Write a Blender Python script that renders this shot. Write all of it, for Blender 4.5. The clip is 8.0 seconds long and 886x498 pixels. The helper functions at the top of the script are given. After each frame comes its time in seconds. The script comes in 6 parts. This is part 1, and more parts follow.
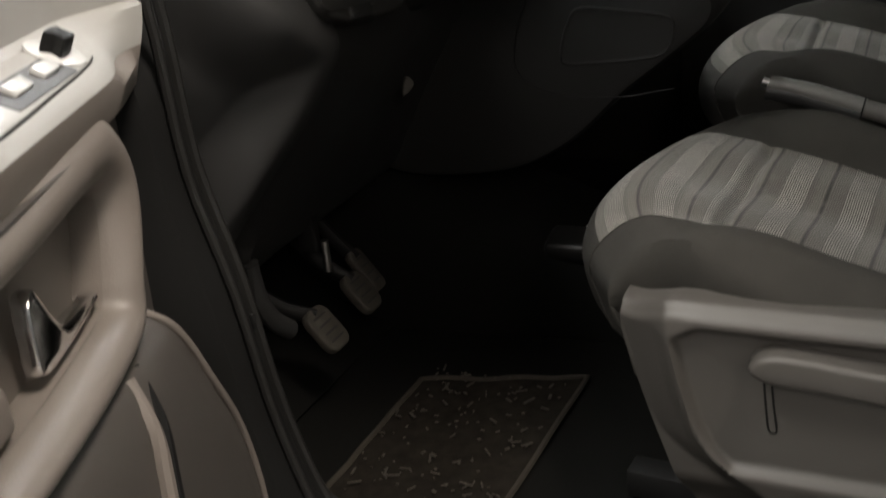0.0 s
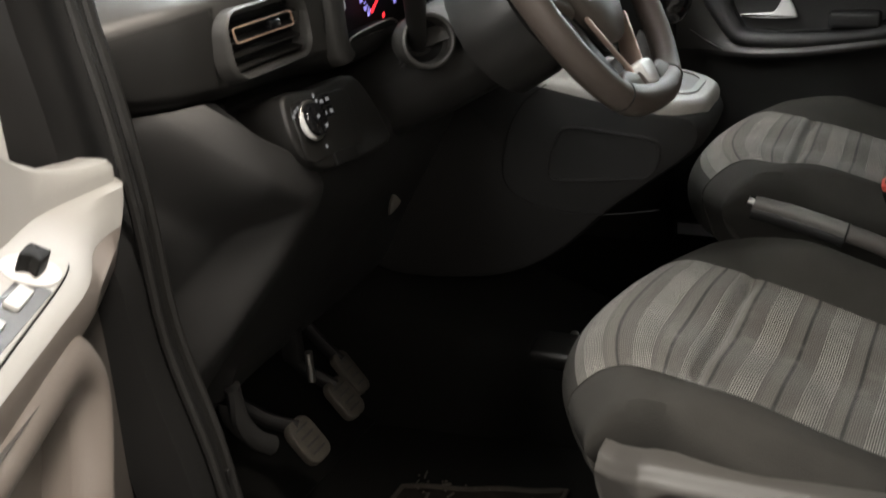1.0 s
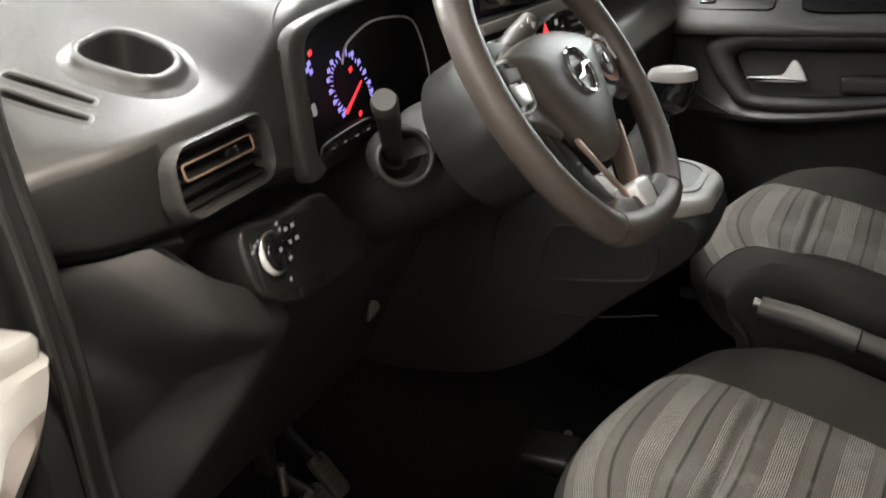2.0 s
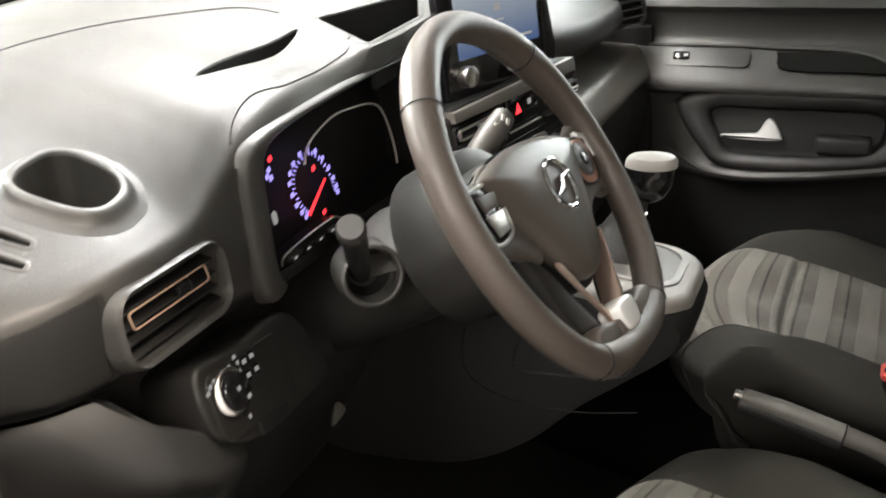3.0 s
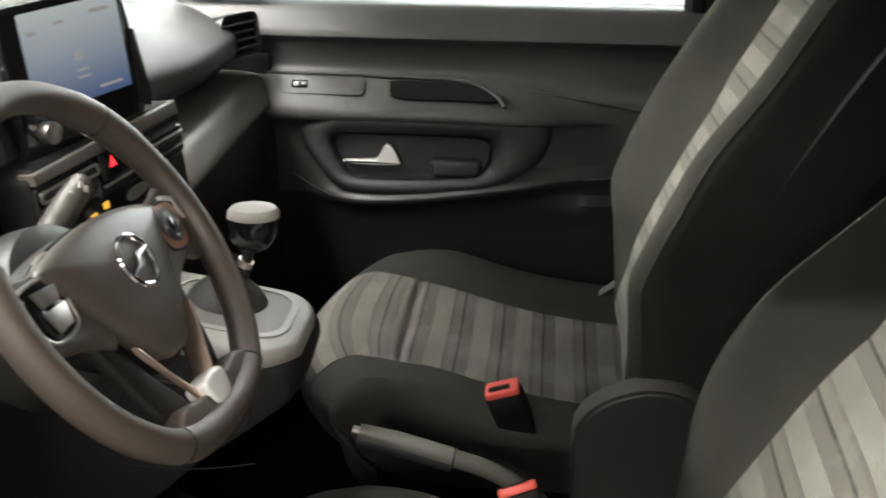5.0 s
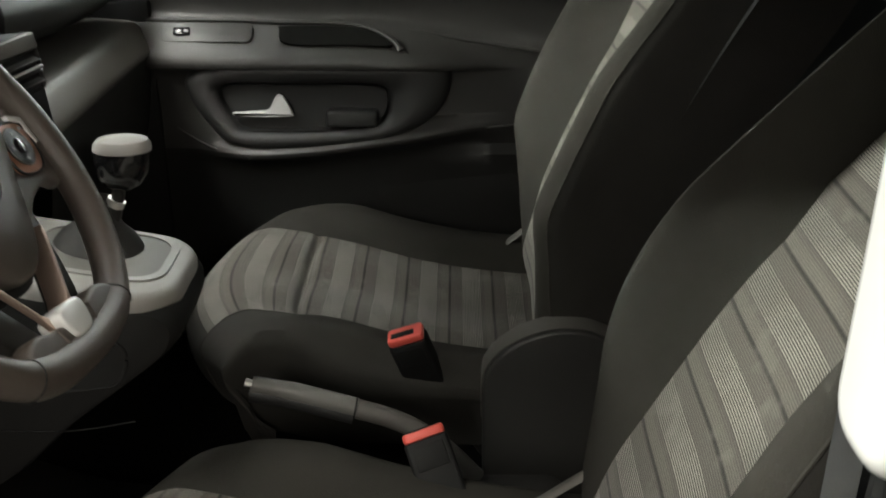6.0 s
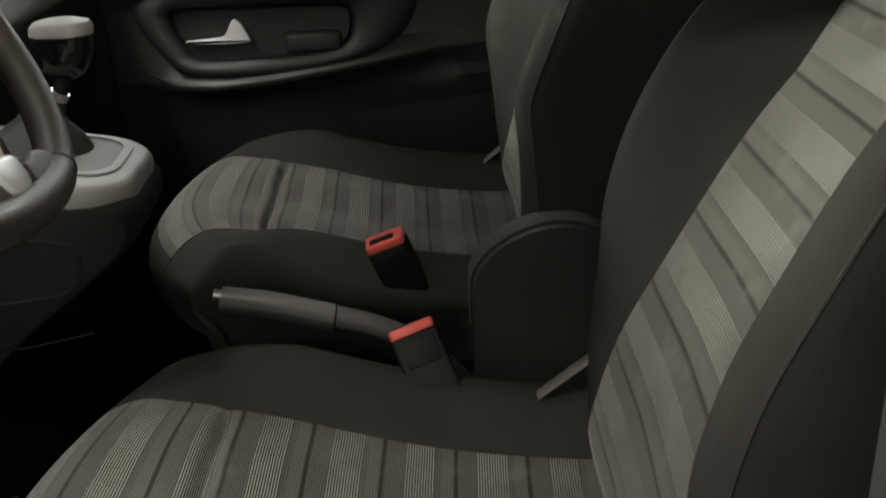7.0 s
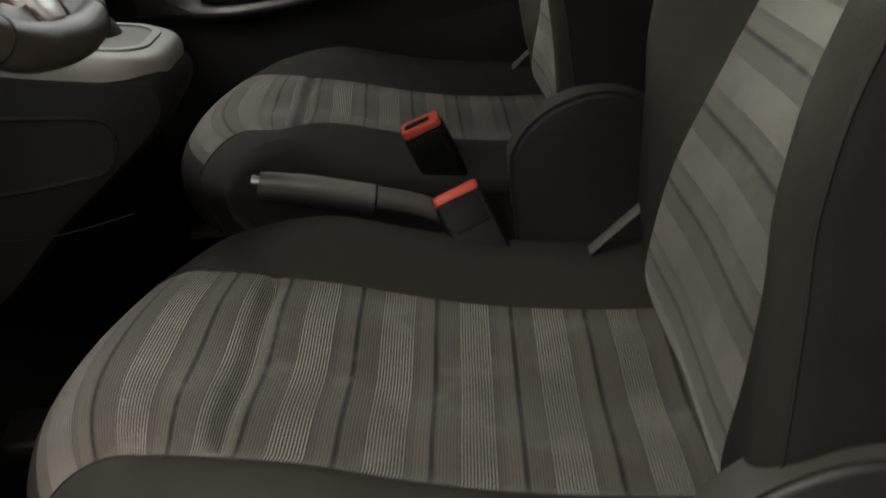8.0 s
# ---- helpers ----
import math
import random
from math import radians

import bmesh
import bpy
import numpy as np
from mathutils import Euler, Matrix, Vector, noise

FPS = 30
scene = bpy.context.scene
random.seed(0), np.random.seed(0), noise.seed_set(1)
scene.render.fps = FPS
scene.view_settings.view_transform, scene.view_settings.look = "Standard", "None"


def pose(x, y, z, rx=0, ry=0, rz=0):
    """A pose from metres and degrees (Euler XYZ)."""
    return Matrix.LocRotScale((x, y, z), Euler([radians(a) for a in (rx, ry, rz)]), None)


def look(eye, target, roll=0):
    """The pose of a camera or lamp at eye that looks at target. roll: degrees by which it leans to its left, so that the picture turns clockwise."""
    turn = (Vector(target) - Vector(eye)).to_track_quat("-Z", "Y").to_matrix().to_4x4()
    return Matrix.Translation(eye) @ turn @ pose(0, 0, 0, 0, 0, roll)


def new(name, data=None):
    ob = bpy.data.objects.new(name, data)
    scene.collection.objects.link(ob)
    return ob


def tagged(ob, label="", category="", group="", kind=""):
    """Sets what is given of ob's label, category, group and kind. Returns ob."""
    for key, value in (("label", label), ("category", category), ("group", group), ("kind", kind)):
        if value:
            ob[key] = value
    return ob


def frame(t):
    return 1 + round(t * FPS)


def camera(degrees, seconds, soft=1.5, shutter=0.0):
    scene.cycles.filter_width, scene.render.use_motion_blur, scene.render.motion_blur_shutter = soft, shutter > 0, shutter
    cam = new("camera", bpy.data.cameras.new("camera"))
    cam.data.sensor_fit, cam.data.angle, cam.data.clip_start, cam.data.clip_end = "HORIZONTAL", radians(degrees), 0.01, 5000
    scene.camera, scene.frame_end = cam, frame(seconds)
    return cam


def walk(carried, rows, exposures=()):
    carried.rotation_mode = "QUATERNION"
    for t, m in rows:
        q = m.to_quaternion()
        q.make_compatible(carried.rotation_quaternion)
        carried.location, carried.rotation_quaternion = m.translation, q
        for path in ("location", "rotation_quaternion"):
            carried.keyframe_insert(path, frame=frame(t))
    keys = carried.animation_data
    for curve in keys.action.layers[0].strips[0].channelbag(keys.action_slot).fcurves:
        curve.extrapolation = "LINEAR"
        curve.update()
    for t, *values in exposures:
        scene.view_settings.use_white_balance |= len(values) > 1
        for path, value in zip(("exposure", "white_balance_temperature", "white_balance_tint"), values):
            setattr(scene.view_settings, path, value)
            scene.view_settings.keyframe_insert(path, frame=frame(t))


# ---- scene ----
cam = camera(47.6, 8.0, 1.6, 0.5)
PATH = [
    (0, (-1.5777, -0.1705, 1.2528), (0.0677, 0.6537, 0.4695), -6.14),
    (0.5, (-1.5564, -0.1722, 1.3297), (0.0979, 0.6433, 0.5564), -4.98),
    (1, (-1.5157, -0.1807, 1.3973), (0.1381, 0.6442, 0.6327), -4.67),
    (1.5, (-1.4401, -0.1775, 1.4461), (0.2070, 0.6639, 0.6850), -4.63),
    (3, (-1.2600, -0.1025, 1.5865), (0.4174, 0.6634, 0.8123), -3.81),
    (3.5, (-1.2346, -0.1139, 1.6289), (0.4783, 0.5605, 0.8469), -3.42),
    (4, (-1.2167, -0.1308, 1.6570), (0.5456, 0.3827, 0.8629), -2.24),
    (4.5, (-1.2042, -0.1612, 1.6666), (0.5993, 0.1553, 0.8620), -0.79),
    (5, (-1.1962, -0.1895, 1.6607), (0.6222, -0.0345, 0.8426), 0.43),
    (6.5, (-1.1202, -0.2140, 1.4610), (0.7021, -0.2712, 0.6387), -0.61),
    (7, (-1.1110, -0.1952, 1.3800), (0.7098, -0.2715, 0.5560), -2.10),
    (7.5, (-1.1178, -0.1795, 1.3072), (0.7006, -0.2439, 0.4771), -2.90),
    (8, (-1.1462, -0.1598, 1.2384), (0.6727, -0.1910, 0.4075), -6.21),
]
walk(cam, [(t, look(eye, target, roll)) for t, eye, target, roll in PATH], exposures=[(0, 0.2, 6200, 10), (0.5, 0.4, 6200, 10), (1.6, 0.66, 6300, 10), (2.8, 1.12, 6400, 11), (3.5, 1.19, 6450, 11), (4.5, 1.06, 6450, 11), (5.1, 0.88, 6450, 10), (6.3, 0.25, 6400, 6), (7, 0.03, 6450, 6), (8, -0.18, 6500, 9)])

# ---- light: a bright showroom hall, seen from inside a white van ----
world = bpy.data.worlds.new("hall_air")
world.use_nodes = True
world.node_tree.nodes["Background"].inputs[0].default_value = (0.95, 0.97, 1.0, 1)
world.node_tree.nodes["Background"].inputs[1].default_value = 0.005
scene.world = world


def lamp(name, m, sx, sy, watts, colour):
    data = bpy.data.lights.new(name, "AREA")
    data.shape, data.size, data.size_y, data.energy, data.color = "RECTANGLE", sx, sy, watts, colour
    ob = new(name, data)
    ob.matrix_world = m
    return tagged(ob, kind="structure")


CAB = (-0.2, 0.2, 1.0)
# Added lamps, all unseen, tuned for brightness; some hang far below the ceiling.
lamp("fill_lamp_front", look((0.45, 0.62, 2.42), (0.35, 0.56, 1.3)), 0.8, 0.3, 24, (1.0, 0.99, 0.95))
lamp("fill_lamp_ahead", look((0.3, 3.2, 2.7), (0.0, 0.3, 1.2)), 1.0, 1.0, 130, (0.99, 1.0, 0.90))
lamp("ceiling_lamp_bonnet", look((-0.9, 1.5, 3.9), (-0.2, 0.6, 1.3)), 0.9, 1.4, 47, (1.0, 0.98, 0.92))
lamp("ceiling_lamp_corner", look((-2.4, 1.2, 3.9), CAB), 1.2, 0.7, 58, (1.0, 0.93, 0.82))
lamp("ceiling_lamp_door", look((-1.2, -1.2, 3.9), CAB), 0.7, 0.7, 98, (1.0, 0.87, 0.72))
lamp("fill_lamp_rear", look((-3.0, -1.5, 2.4), CAB), 0.8, 0.8, 15, (1.0, 0.86, 0.72))
lamp("fill_lamp_side", look((-3.2, 0.5, 2.4), CAB), 0.8, 0.8, 17, (1.0, 0.93, 0.84))
# Added to brighten the east wall beyond the passenger window.
lamp("wall_fill_lamp", look((5.0, 0.0, 3.6), (8, 0.0, 1.6)), 3.0, 1.0, 1530, (0.94, 1.0, 0.98))


# ---- materials ----
def shader(name, colour, rough=0.5, metal=0.0, vary=0.12, grain=900.0, relief=0.15, patch=6.0, coat=0.0, spec=0.5):
    """A surface with two scales of variation: fine grain relief and broad wear in tone and gloss."""
    m = bpy.data.materials.new(name)
    m.use_nodes = True
    t = m.node_tree
    b = t.nodes["Principled BSDF"]
    b.inputs["Metallic"].default_value = metal
    b.inputs["Coat Weight"].default_value = coat
    b.inputs["Specular IOR Level"].default_value = spec
    where = t.nodes.new("ShaderNodeTexCoord")
    broad = t.nodes.new("ShaderNodeTexNoise")
    broad.inputs["Scale"].default_value, broad.inputs["Detail"].default_value = patch, 5
    fine = t.nodes.new("ShaderNodeTexNoise")
    fine.inputs["Scale"].default_value, fine.inputs["Detail"].default_value = grain, 2
    ramp = t.nodes.new("ShaderNodeMix")
    ramp.data_type = "RGBA"
    ramp.inputs[6].default_value = (*[c * (1 - vary) for c in colour], 1)
    ramp.inputs[7].default_value = (*[min(1, c * (1 + vary)) for c in colour], 1)
    gloss = t.nodes.new("ShaderNodeMapRange")
    gloss.inputs[1].default_value, gloss.inputs[2].default_value = 0.3, 0.7
    gloss.inputs[3].default_value, gloss.inputs[4].default_value = max(0.03, rough - 0.06), min(1, rough + 0.06)
    bump = t.nodes.new("ShaderNodeBump")
    bump.inputs["Strength"].default_value, bump.inputs["Distance"].default_value = relief, 0.0006
    for a, i, c, j in ((where, "Object", broad, "Vector"), (where, "Object", fine, "Vector")):
        t.links.new(a.outputs[i], c.inputs[j])
    t.links.new(broad.outputs[0], ramp.inputs[0])
    t.links.new(broad.outputs[0], gloss.inputs[0])
    t.links.new(fine.outputs[0], bump.inputs["Height"])
    t.links.new(ramp.outputs[2], b.inputs["Base Color"])
    t.links.new(gloss.outputs[0], b.inputs["Roughness"])
    t.links.new(bump.outputs[0], b.inputs["Normal"])
    return m


def glowing(name, colour, strength):
    m = bpy.data.materials.new(name)
    m.use_nodes = True
    b = m.node_tree.nodes["Principled BSDF"]
    b.inputs["Base Color"].default_value = (*[0.02] * 3, 1)
    b.inputs["Emission Color"].default_value = (*colour, 1)
    b.inputs["Emission Strength"].default_value = strength
    return m


def striped(name):
    """Woven seat cloth: cross stripes 77 mm apart, each a thin dark line, two mid bands and a pale ribbed band."""
    m = bpy.data.materials.new(name)
    m.use_nodes = True
    t = m.node_tree
    b = t.nodes["Principled BSDF"]
    b.inputs["Roughness"].default_value = 0.92
    b.inputs["Specular IOR Level"].default_value = 0.15
    b.inputs["Sheen Weight"].default_value = 0.25
    uv = t.nodes.new("ShaderNodeUVMap")
    split = t.nodes.new("ShaderNodeSeparateXYZ")
    t.links.new(uv.outputs[0], split.inputs[0])

    def maths(op, a, c=None):
        n = t.nodes.new("ShaderNodeMath")
        n.operation = op
        for k, v in enumerate((a, c)):
            if v is None:
                continue
            if isinstance(v, (int, float)):
                n.inputs[k].default_value = v
            else:
                t.links.new(v, n.inputs[k])
        return n.outputs[0]

    along = split.outputs["Y"]
    turn = maths("FRACT", maths("DIVIDE", along, 0.0765))
    ramp = t.nodes.new("ShaderNodeValToRGB")
    ramp.color_ramp.interpolation = "LINEAR"
    t.links.new(turn, ramp.inputs[0])
    dark, line, mid, pale = (0.074, 0.067, 0.057), (0.018, 0.016, 0.014), (0.096, 0.087, 0.074), (0.050, 0.046, 0.039)
    stops = [(0.0, dark), (0.03, line), (0.055, line), (0.075, mid), (0.23, mid), (0.245, dark), (0.30, dark), (0.315, pale), (0.75, pale), (0.765, dark), (1.0, dark)]
    r = ramp.color_ramp
    while len(r.elements) < len(stops):
        r.elements.new(0.5)
    for e, (p, c) in zip(r.elements, stops):
        e.position, e.color = p, (*c, 1)
    ribs = maths("FRACT", maths("DIVIDE", along, 0.00278))
    rib = maths("LESS_THAN", ribs, 0.45)
    inband = maths("MULTIPLY", maths("GREATER_THAN", turn, 0.325), maths("LESS_THAN", turn, 0.745))
    wear = t.nodes.new("ShaderNodeTexNoise")
    wear.inputs["Scale"].default_value, wear.inputs["Detail"].default_value = 7, 4
    t.links.new(uv.outputs[0], wear.inputs["Vector"])
    ribbed = t.nodes.new("ShaderNodeMapRange")
    ribbed.inputs[1].default_value, ribbed.inputs[2].default_value = 0.42, 0.58
    ribbed.inputs[3].default_value, ribbed.inputs[4].default_value = 0.6, 1.0
    t.links.new(wear.outputs[0], ribbed.inputs[0])
    strong = maths("MULTIPLY", inband, maths("MULTIPLY", ribbed.outputs[0], 0.85))
    weak = maths("MULTIPLY", maths("GREATER_THAN", turn, 0.08), 0.14)
    amount = maths("MULTIPLY", rib, maths("MAXIMUM", strong, weak))
    mix = t.nodes.new("ShaderNodeMix")
    mix.data_type = "RGBA"
    mix.inputs[7].default_value = (0.39, 0.37, 0.33, 1)
    t.links.new(amount, mix.inputs[0])
    t.links.new(ramp.outputs[0], mix.inputs[6])
    weave = t.nodes.new("ShaderNodeTexNoise")
    weave.inputs["Scale"].default_value, weave.inputs["Detail"].default_value = 800, 2
    t.links.new(uv.outputs[0], weave.inputs["Vector"])
    tone = t.nodes.new("ShaderNodeMapRange")
    tone.inputs[1].default_value, tone.inputs[2].default_value = 0.3, 0.7
    tone.inputs[3].default_value, tone.inputs[4].default_value = 0.66, 1.34
    t.links.new(weave.outputs[0], tone.inputs[0])
    fine = t.nodes.new("ShaderNodeMix")
    fine.data_type, fine.blend_type = "RGBA", "MULTIPLY"
    fine.inputs[0].default_value = 1
    t.links.new(mix.outputs[2], fine.inputs[6])
    t.links.new(tone.outputs[0], fine.inputs[7])
    fuzz = t.nodes.new("ShaderNodeTexNoise")
    fuzz.inputs["Scale"].default_value, fuzz.inputs["Detail"].default_value = 16, 3
    t.links.new(uv.outputs[0], fuzz.inputs["Vector"])
    pill = t.nodes.new("ShaderNodeMapRange")
    pill.inputs[1].default_value, pill.inputs[2].default_value = 0.56, 0.74
    pill.inputs[3].default_value, pill.inputs[4].default_value = 0.0, 0.3
    t.links.new(fuzz.outputs[0], pill.inputs[0])
    worn = t.nodes.new("ShaderNodeMix")
    worn.data_type = "RGBA"
    worn.inputs[7].default_value = (0.3, 0.285, 0.26, 1)
    t.links.new(pill.outputs[0], worn.inputs[0])
    t.links.new(fine.outputs[2], worn.inputs[6])
    t.links.new(worn.outputs[2], b.inputs["Base Color"])
    bump = t.nodes.new("ShaderNodeBump")
    bump.inputs["Strength"].default_value, bump.inputs["Distance"].default_value = 0.5, 0.0008
    t.links.new(maths("ADD", weave.outputs[0], maths("MULTIPLY", amount, 0.8)), bump.inputs["Height"])
    t.links.new(bump.outputs[0], b.inputs["Normal"])
    return m


PLASTIC = shader("dark_grained_plastic", (0.04, 0.039, 0.037), 0.44, relief=0.35, grain=700)
# Door plastic lightened for the light on the open driver's door.
DOORCARD = shader("lit_door_card_plastic", (0.07, 0.063, 0.057), 0.45, relief=0.3, grain=800)
SHIELD = shader("dark_grey_satin_plastic", (0.075, 0.070, 0.064), 0.42, relief=0.3, grain=800)
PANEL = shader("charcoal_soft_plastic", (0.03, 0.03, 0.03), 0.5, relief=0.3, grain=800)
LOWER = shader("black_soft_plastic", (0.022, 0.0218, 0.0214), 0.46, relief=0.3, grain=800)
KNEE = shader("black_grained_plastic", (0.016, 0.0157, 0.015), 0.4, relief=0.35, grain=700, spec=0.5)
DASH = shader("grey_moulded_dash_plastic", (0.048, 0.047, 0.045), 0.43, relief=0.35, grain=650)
TRIM = shader("warm_grey_satin_plastic", (0.13, 0.122, 0.112), 0.42, relief=0.25, grain=800)
BLACK = shader("matt_black_plastic", (0.010, 0.010, 0.010), 0.6, relief=0.2, spec=0.25)
# Console plastic blackened for the shade on its sides.
MATTE = shader("shaded_console_plastic", (0.017, 0.017, 0.0168), 0.68, relief=0.3, spec=0.18)
GLOSS = shader("gloss_black_plastic", (0.01, 0.01, 0.011), 0.12, relief=0.0, coat=0.4)
LEATHER = shader("worn_wheel_leather", (0.085, 0.070, 0.061), 0.36, vary=0.2, relief=0.6, grain=1100)
CHROME = shader("bright_chrome", (0.85, 0.85, 0.86), 0.12, 1.0, vary=0.03, relief=0.02)
SATIN = shader("satin_metal_trim", (0.66, 0.64, 0.61), 0.36, 1.0, vary=0.05, relief=0.05)
# Bright reflections put into a near-white base colour.
SILVER = shader("silver_whitened_for_reflection", (0.80, 0.80, 0.80), 0.22, 0.15, vary=0.03, relief=0.02)
PALE = shader("pale_grey_satin_plastic", (0.55, 0.54, 0.52), 0.4, relief=0.05)
# Plain satin metal, its warm reflection painted in as tint.
WARMSATIN = shader("reflection_tinted_satin", (0.40, 0.20, 0.13), 0.34, 0.2, vary=0.15, relief=0.05)
# Silver trim coloured rose for the coppery reflection it carries.
ROSE = shader("satin_metal_with_rose_reflection", (0.62, 0.48, 0.41), 0.34, 0.8, vary=0.1, relief=0.05)
# Chrome with the warm colour of its reflection painted in.
WARMCHROME = shader("chrome_with_warm_reflection", (0.62, 0.43, 0.32), 0.35, 0.4, vary=0.05, relief=0.03)
RUBBER = shader("black_rubber", (0.022, 0.021, 0.02), 0.7, relief=0.4, grain=500)
PEDAL = shader("dusty_worn_rubber", (0.05, 0.045, 0.037), 0.8, vary=0.7, relief=0.8, grain=300, patch=60)
CARPET = shader("black_needle_carpet", (0.007, 0.007, 0.0065), 0.95, vary=0.4, relief=1.0, grain=450, patch=25, spec=0.1)
LITTER = shader("dry_brown_litter", (0.05, 0.044, 0.036), 0.9, vary=0.8, patch=70)
MATTEX = shader("dusty_carpet_mat", (0.017, 0.0145, 0.012), 0.95, vary=0.9, relief=1.0, grain=350, patch=45, spec=0.1)
CLOTH = shader("dark_knit_seat_cloth", (0.036, 0.034, 0.03), 0.9, vary=0.3, relief=1.0, grain=650, patch=14, spec=0.15)
# Same seat cloth, slightly darkened for the shade on the backrest's flanks.
FLANK = shader("shaded_knit_seat_cloth", (0.033, 0.0315, 0.029), 0.92, vary=0.3, relief=1.0, grain=650, patch=14, spec=0.12)
CLOTHSIDE = shader("grey_knit_seat_cloth", (0.042, 0.040, 0.036), 0.9, vary=0.3, relief=1.0, grain=650, patch=14, spec=0.15)
# Ledge brightness put into the colour; also serves the hub's pale print.
LEDGE = shader("lit_ledge_and_pale_print", (0.40, 0.392, 0.375), 0.34, relief=0.3, grain=700)
HUB = shader("worn_grey_hub_plastic", (0.089, 0.077, 0.068), 0.40, vary=0.2, relief=0.35, grain=900)
STRIPES = striped("cross_striped_seat_cloth")
RED = shader("red_button_plastic", (0.85, 0.13, 0.10), 0.4, relief=0.05)
PAINT = shader("white_car_paint", (0.78, 0.78, 0.77), 0.2, vary=0.02, relief=0.0, coat=0.6)
HEADLINE = shader("pale_headliner_felt", (0.45, 0.44, 0.42), 0.95, relief=0.4)
PLASTER = shader("hall_wall_paint", (0.45, 0.45, 0.44), 0.8, vary=0.04, relief=0.1)
SCREED = shader("hall_floor_screed", (0.2, 0.195, 0.19), 0.4, vary=0.1, patch=2)
GLASS = bpy.data.materials.new("clear_glass")
GLASS.use_nodes = True
GLASS.node_tree.nodes["Principled BSDF"].inputs["Transmission Weight"].default_value = 1.0
GLASS.node_tree.nodes["Principled BSDF"].inputs["Roughness"].default_value = 0.0
GLASS.node_tree.nodes["Principled BSDF"].inputs["IOR"].default_value = 1.02
INK = glowing("white_backlit_print", (0.8, 0.77, 0.74), 0.16)
VIOLET = glowing("violet_backlit_print", (0.42, 0.35, 1.0), 0.55)
REDGLOW = glowing("red_backlit_print", (1.0, 0.03, 0.04), 1.1)
AMBER = glowing("amber_backlit_print", (1.0, 0.55, 0.05), 0.5)


# ---- mesh tools ----
def thing(name, label, category, at=(0, 0, 0), group="", kind=""):
    ob = new(name)
    ob.empty_display_size = 0.05
    ob.matrix_world = at if isinstance(at, Matrix) else Matrix.Translation(at)
    return tagged(ob, label, category, group, kind)


def finish(name, bm, material, sharp=38):
    mesh = bpy.data.meshes.new(name)
    bmesh.ops.recalc_face_normals(bm, faces=bm.faces)
    bm.to_mesh(mesh)
    bm.free()
    for p in mesh.polygons:
        p.use_smooth = True
    mesh.set_sharp_from_angle(angle=radians(sharp))
    mesh.materials.append(material)
    return new(name, mesh)


def part(name, bm, material, parent, label="", sharp=38):
    """One mesh under a thing or a part; its geometry is given in the world."""
    ob = finish(name, bm, material, sharp)
    ob.parent = parent
    ob.matrix_parent_inverse = Matrix() if parent.parent else parent.matrix_basis.inverted()
    return tagged(ob, label)


def alone(name, bm, material, label, category, group="", kind="", sharp=38):
    return tagged(finish(name, bm, material, sharp), label, category, group, kind)


def spline(points, steps=6, closed=False):
    """A smooth line through the points."""
    p = [np.array(q, float) for q in points]
    n, out = len(p), []
    for i in range(n if closed else n - 1):
        a = p[(i - 1) % n] if closed or i else p[0]
        b, c = p[i], p[(i + 1) % n]
        d = p[(i + 2) % n] if closed or i + 2 < n else p[-1]
        for k in range(steps):
            s = k / steps
            out.append(0.5 * (2 * b + (c - a) * s + (2 * a - 5 * b + 4 * c - d) * s**2 + (3 * b - a - 3 * c + d) * s**3))
    if not closed:
        out.append(p[-1])
    return out


def smoothstep(a, b, x):
    t = min(1, max(0, (x - a) / (b - a)))
    return t * t * (3 - 2 * t)


def sheet(rows, closed=False, skip=None, thick=0.0, start=0.0):
    """A mesh through rows of points, with a map in metres along and across."""
    bm = bmesh.new()
    rows = [[Vector(q) for q in r] for r in rows]
    verts = [[bm.verts.new(q) for q in r] for r in rows]
    layer = bm.loops.layers.uv.new("UVMap")
    middle = len(rows[0]) // 2
    v = [start]
    for a, b in zip(rows, rows[1:]):
        v.append(v[-1] + (b[middle] - a[middle]).length)
    n = len(rows[0])
    for i in range(len(rows) - 1):
        u = [0.0]
        for a, b in zip(rows[i], rows[i][1:]):
            u.append(u[-1] + (b - a).length)
        for j in range(n if closed else n - 1):
            k = (j + 1) % n
            if skip and skip(i, j):
                continue
            if (rows[i][j] - rows[i][k]).length < 1e-6 and (rows[i + 1][j] - rows[i + 1][k]).length < 1e-6:
                continue
            try:
                f = bm.faces.new((verts[i][j], verts[i][k], verts[i + 1][k], verts[i + 1][j]))
            except ValueError:
                continue
            for loop, uv in zip(f.loops, ((u[j], v[i]), (u[min(k, n - 1)], v[i]), (u[min(k, n - 1)], v[i + 1]), (u[j], v[i + 1]))):
                loop[layer].uv = uv
    if thick:
        bmesh.ops.recalc_face_normals(bm, faces=bm.faces)
        bmesh.ops.solidify(bm, geom=bm.faces[:], thickness=thick)
    return bm


def cap(bm):
    bmesh.ops.holes_fill(bm, edges=[e for e in bm.edges if e.is_boundary], sides=0)
    return bm


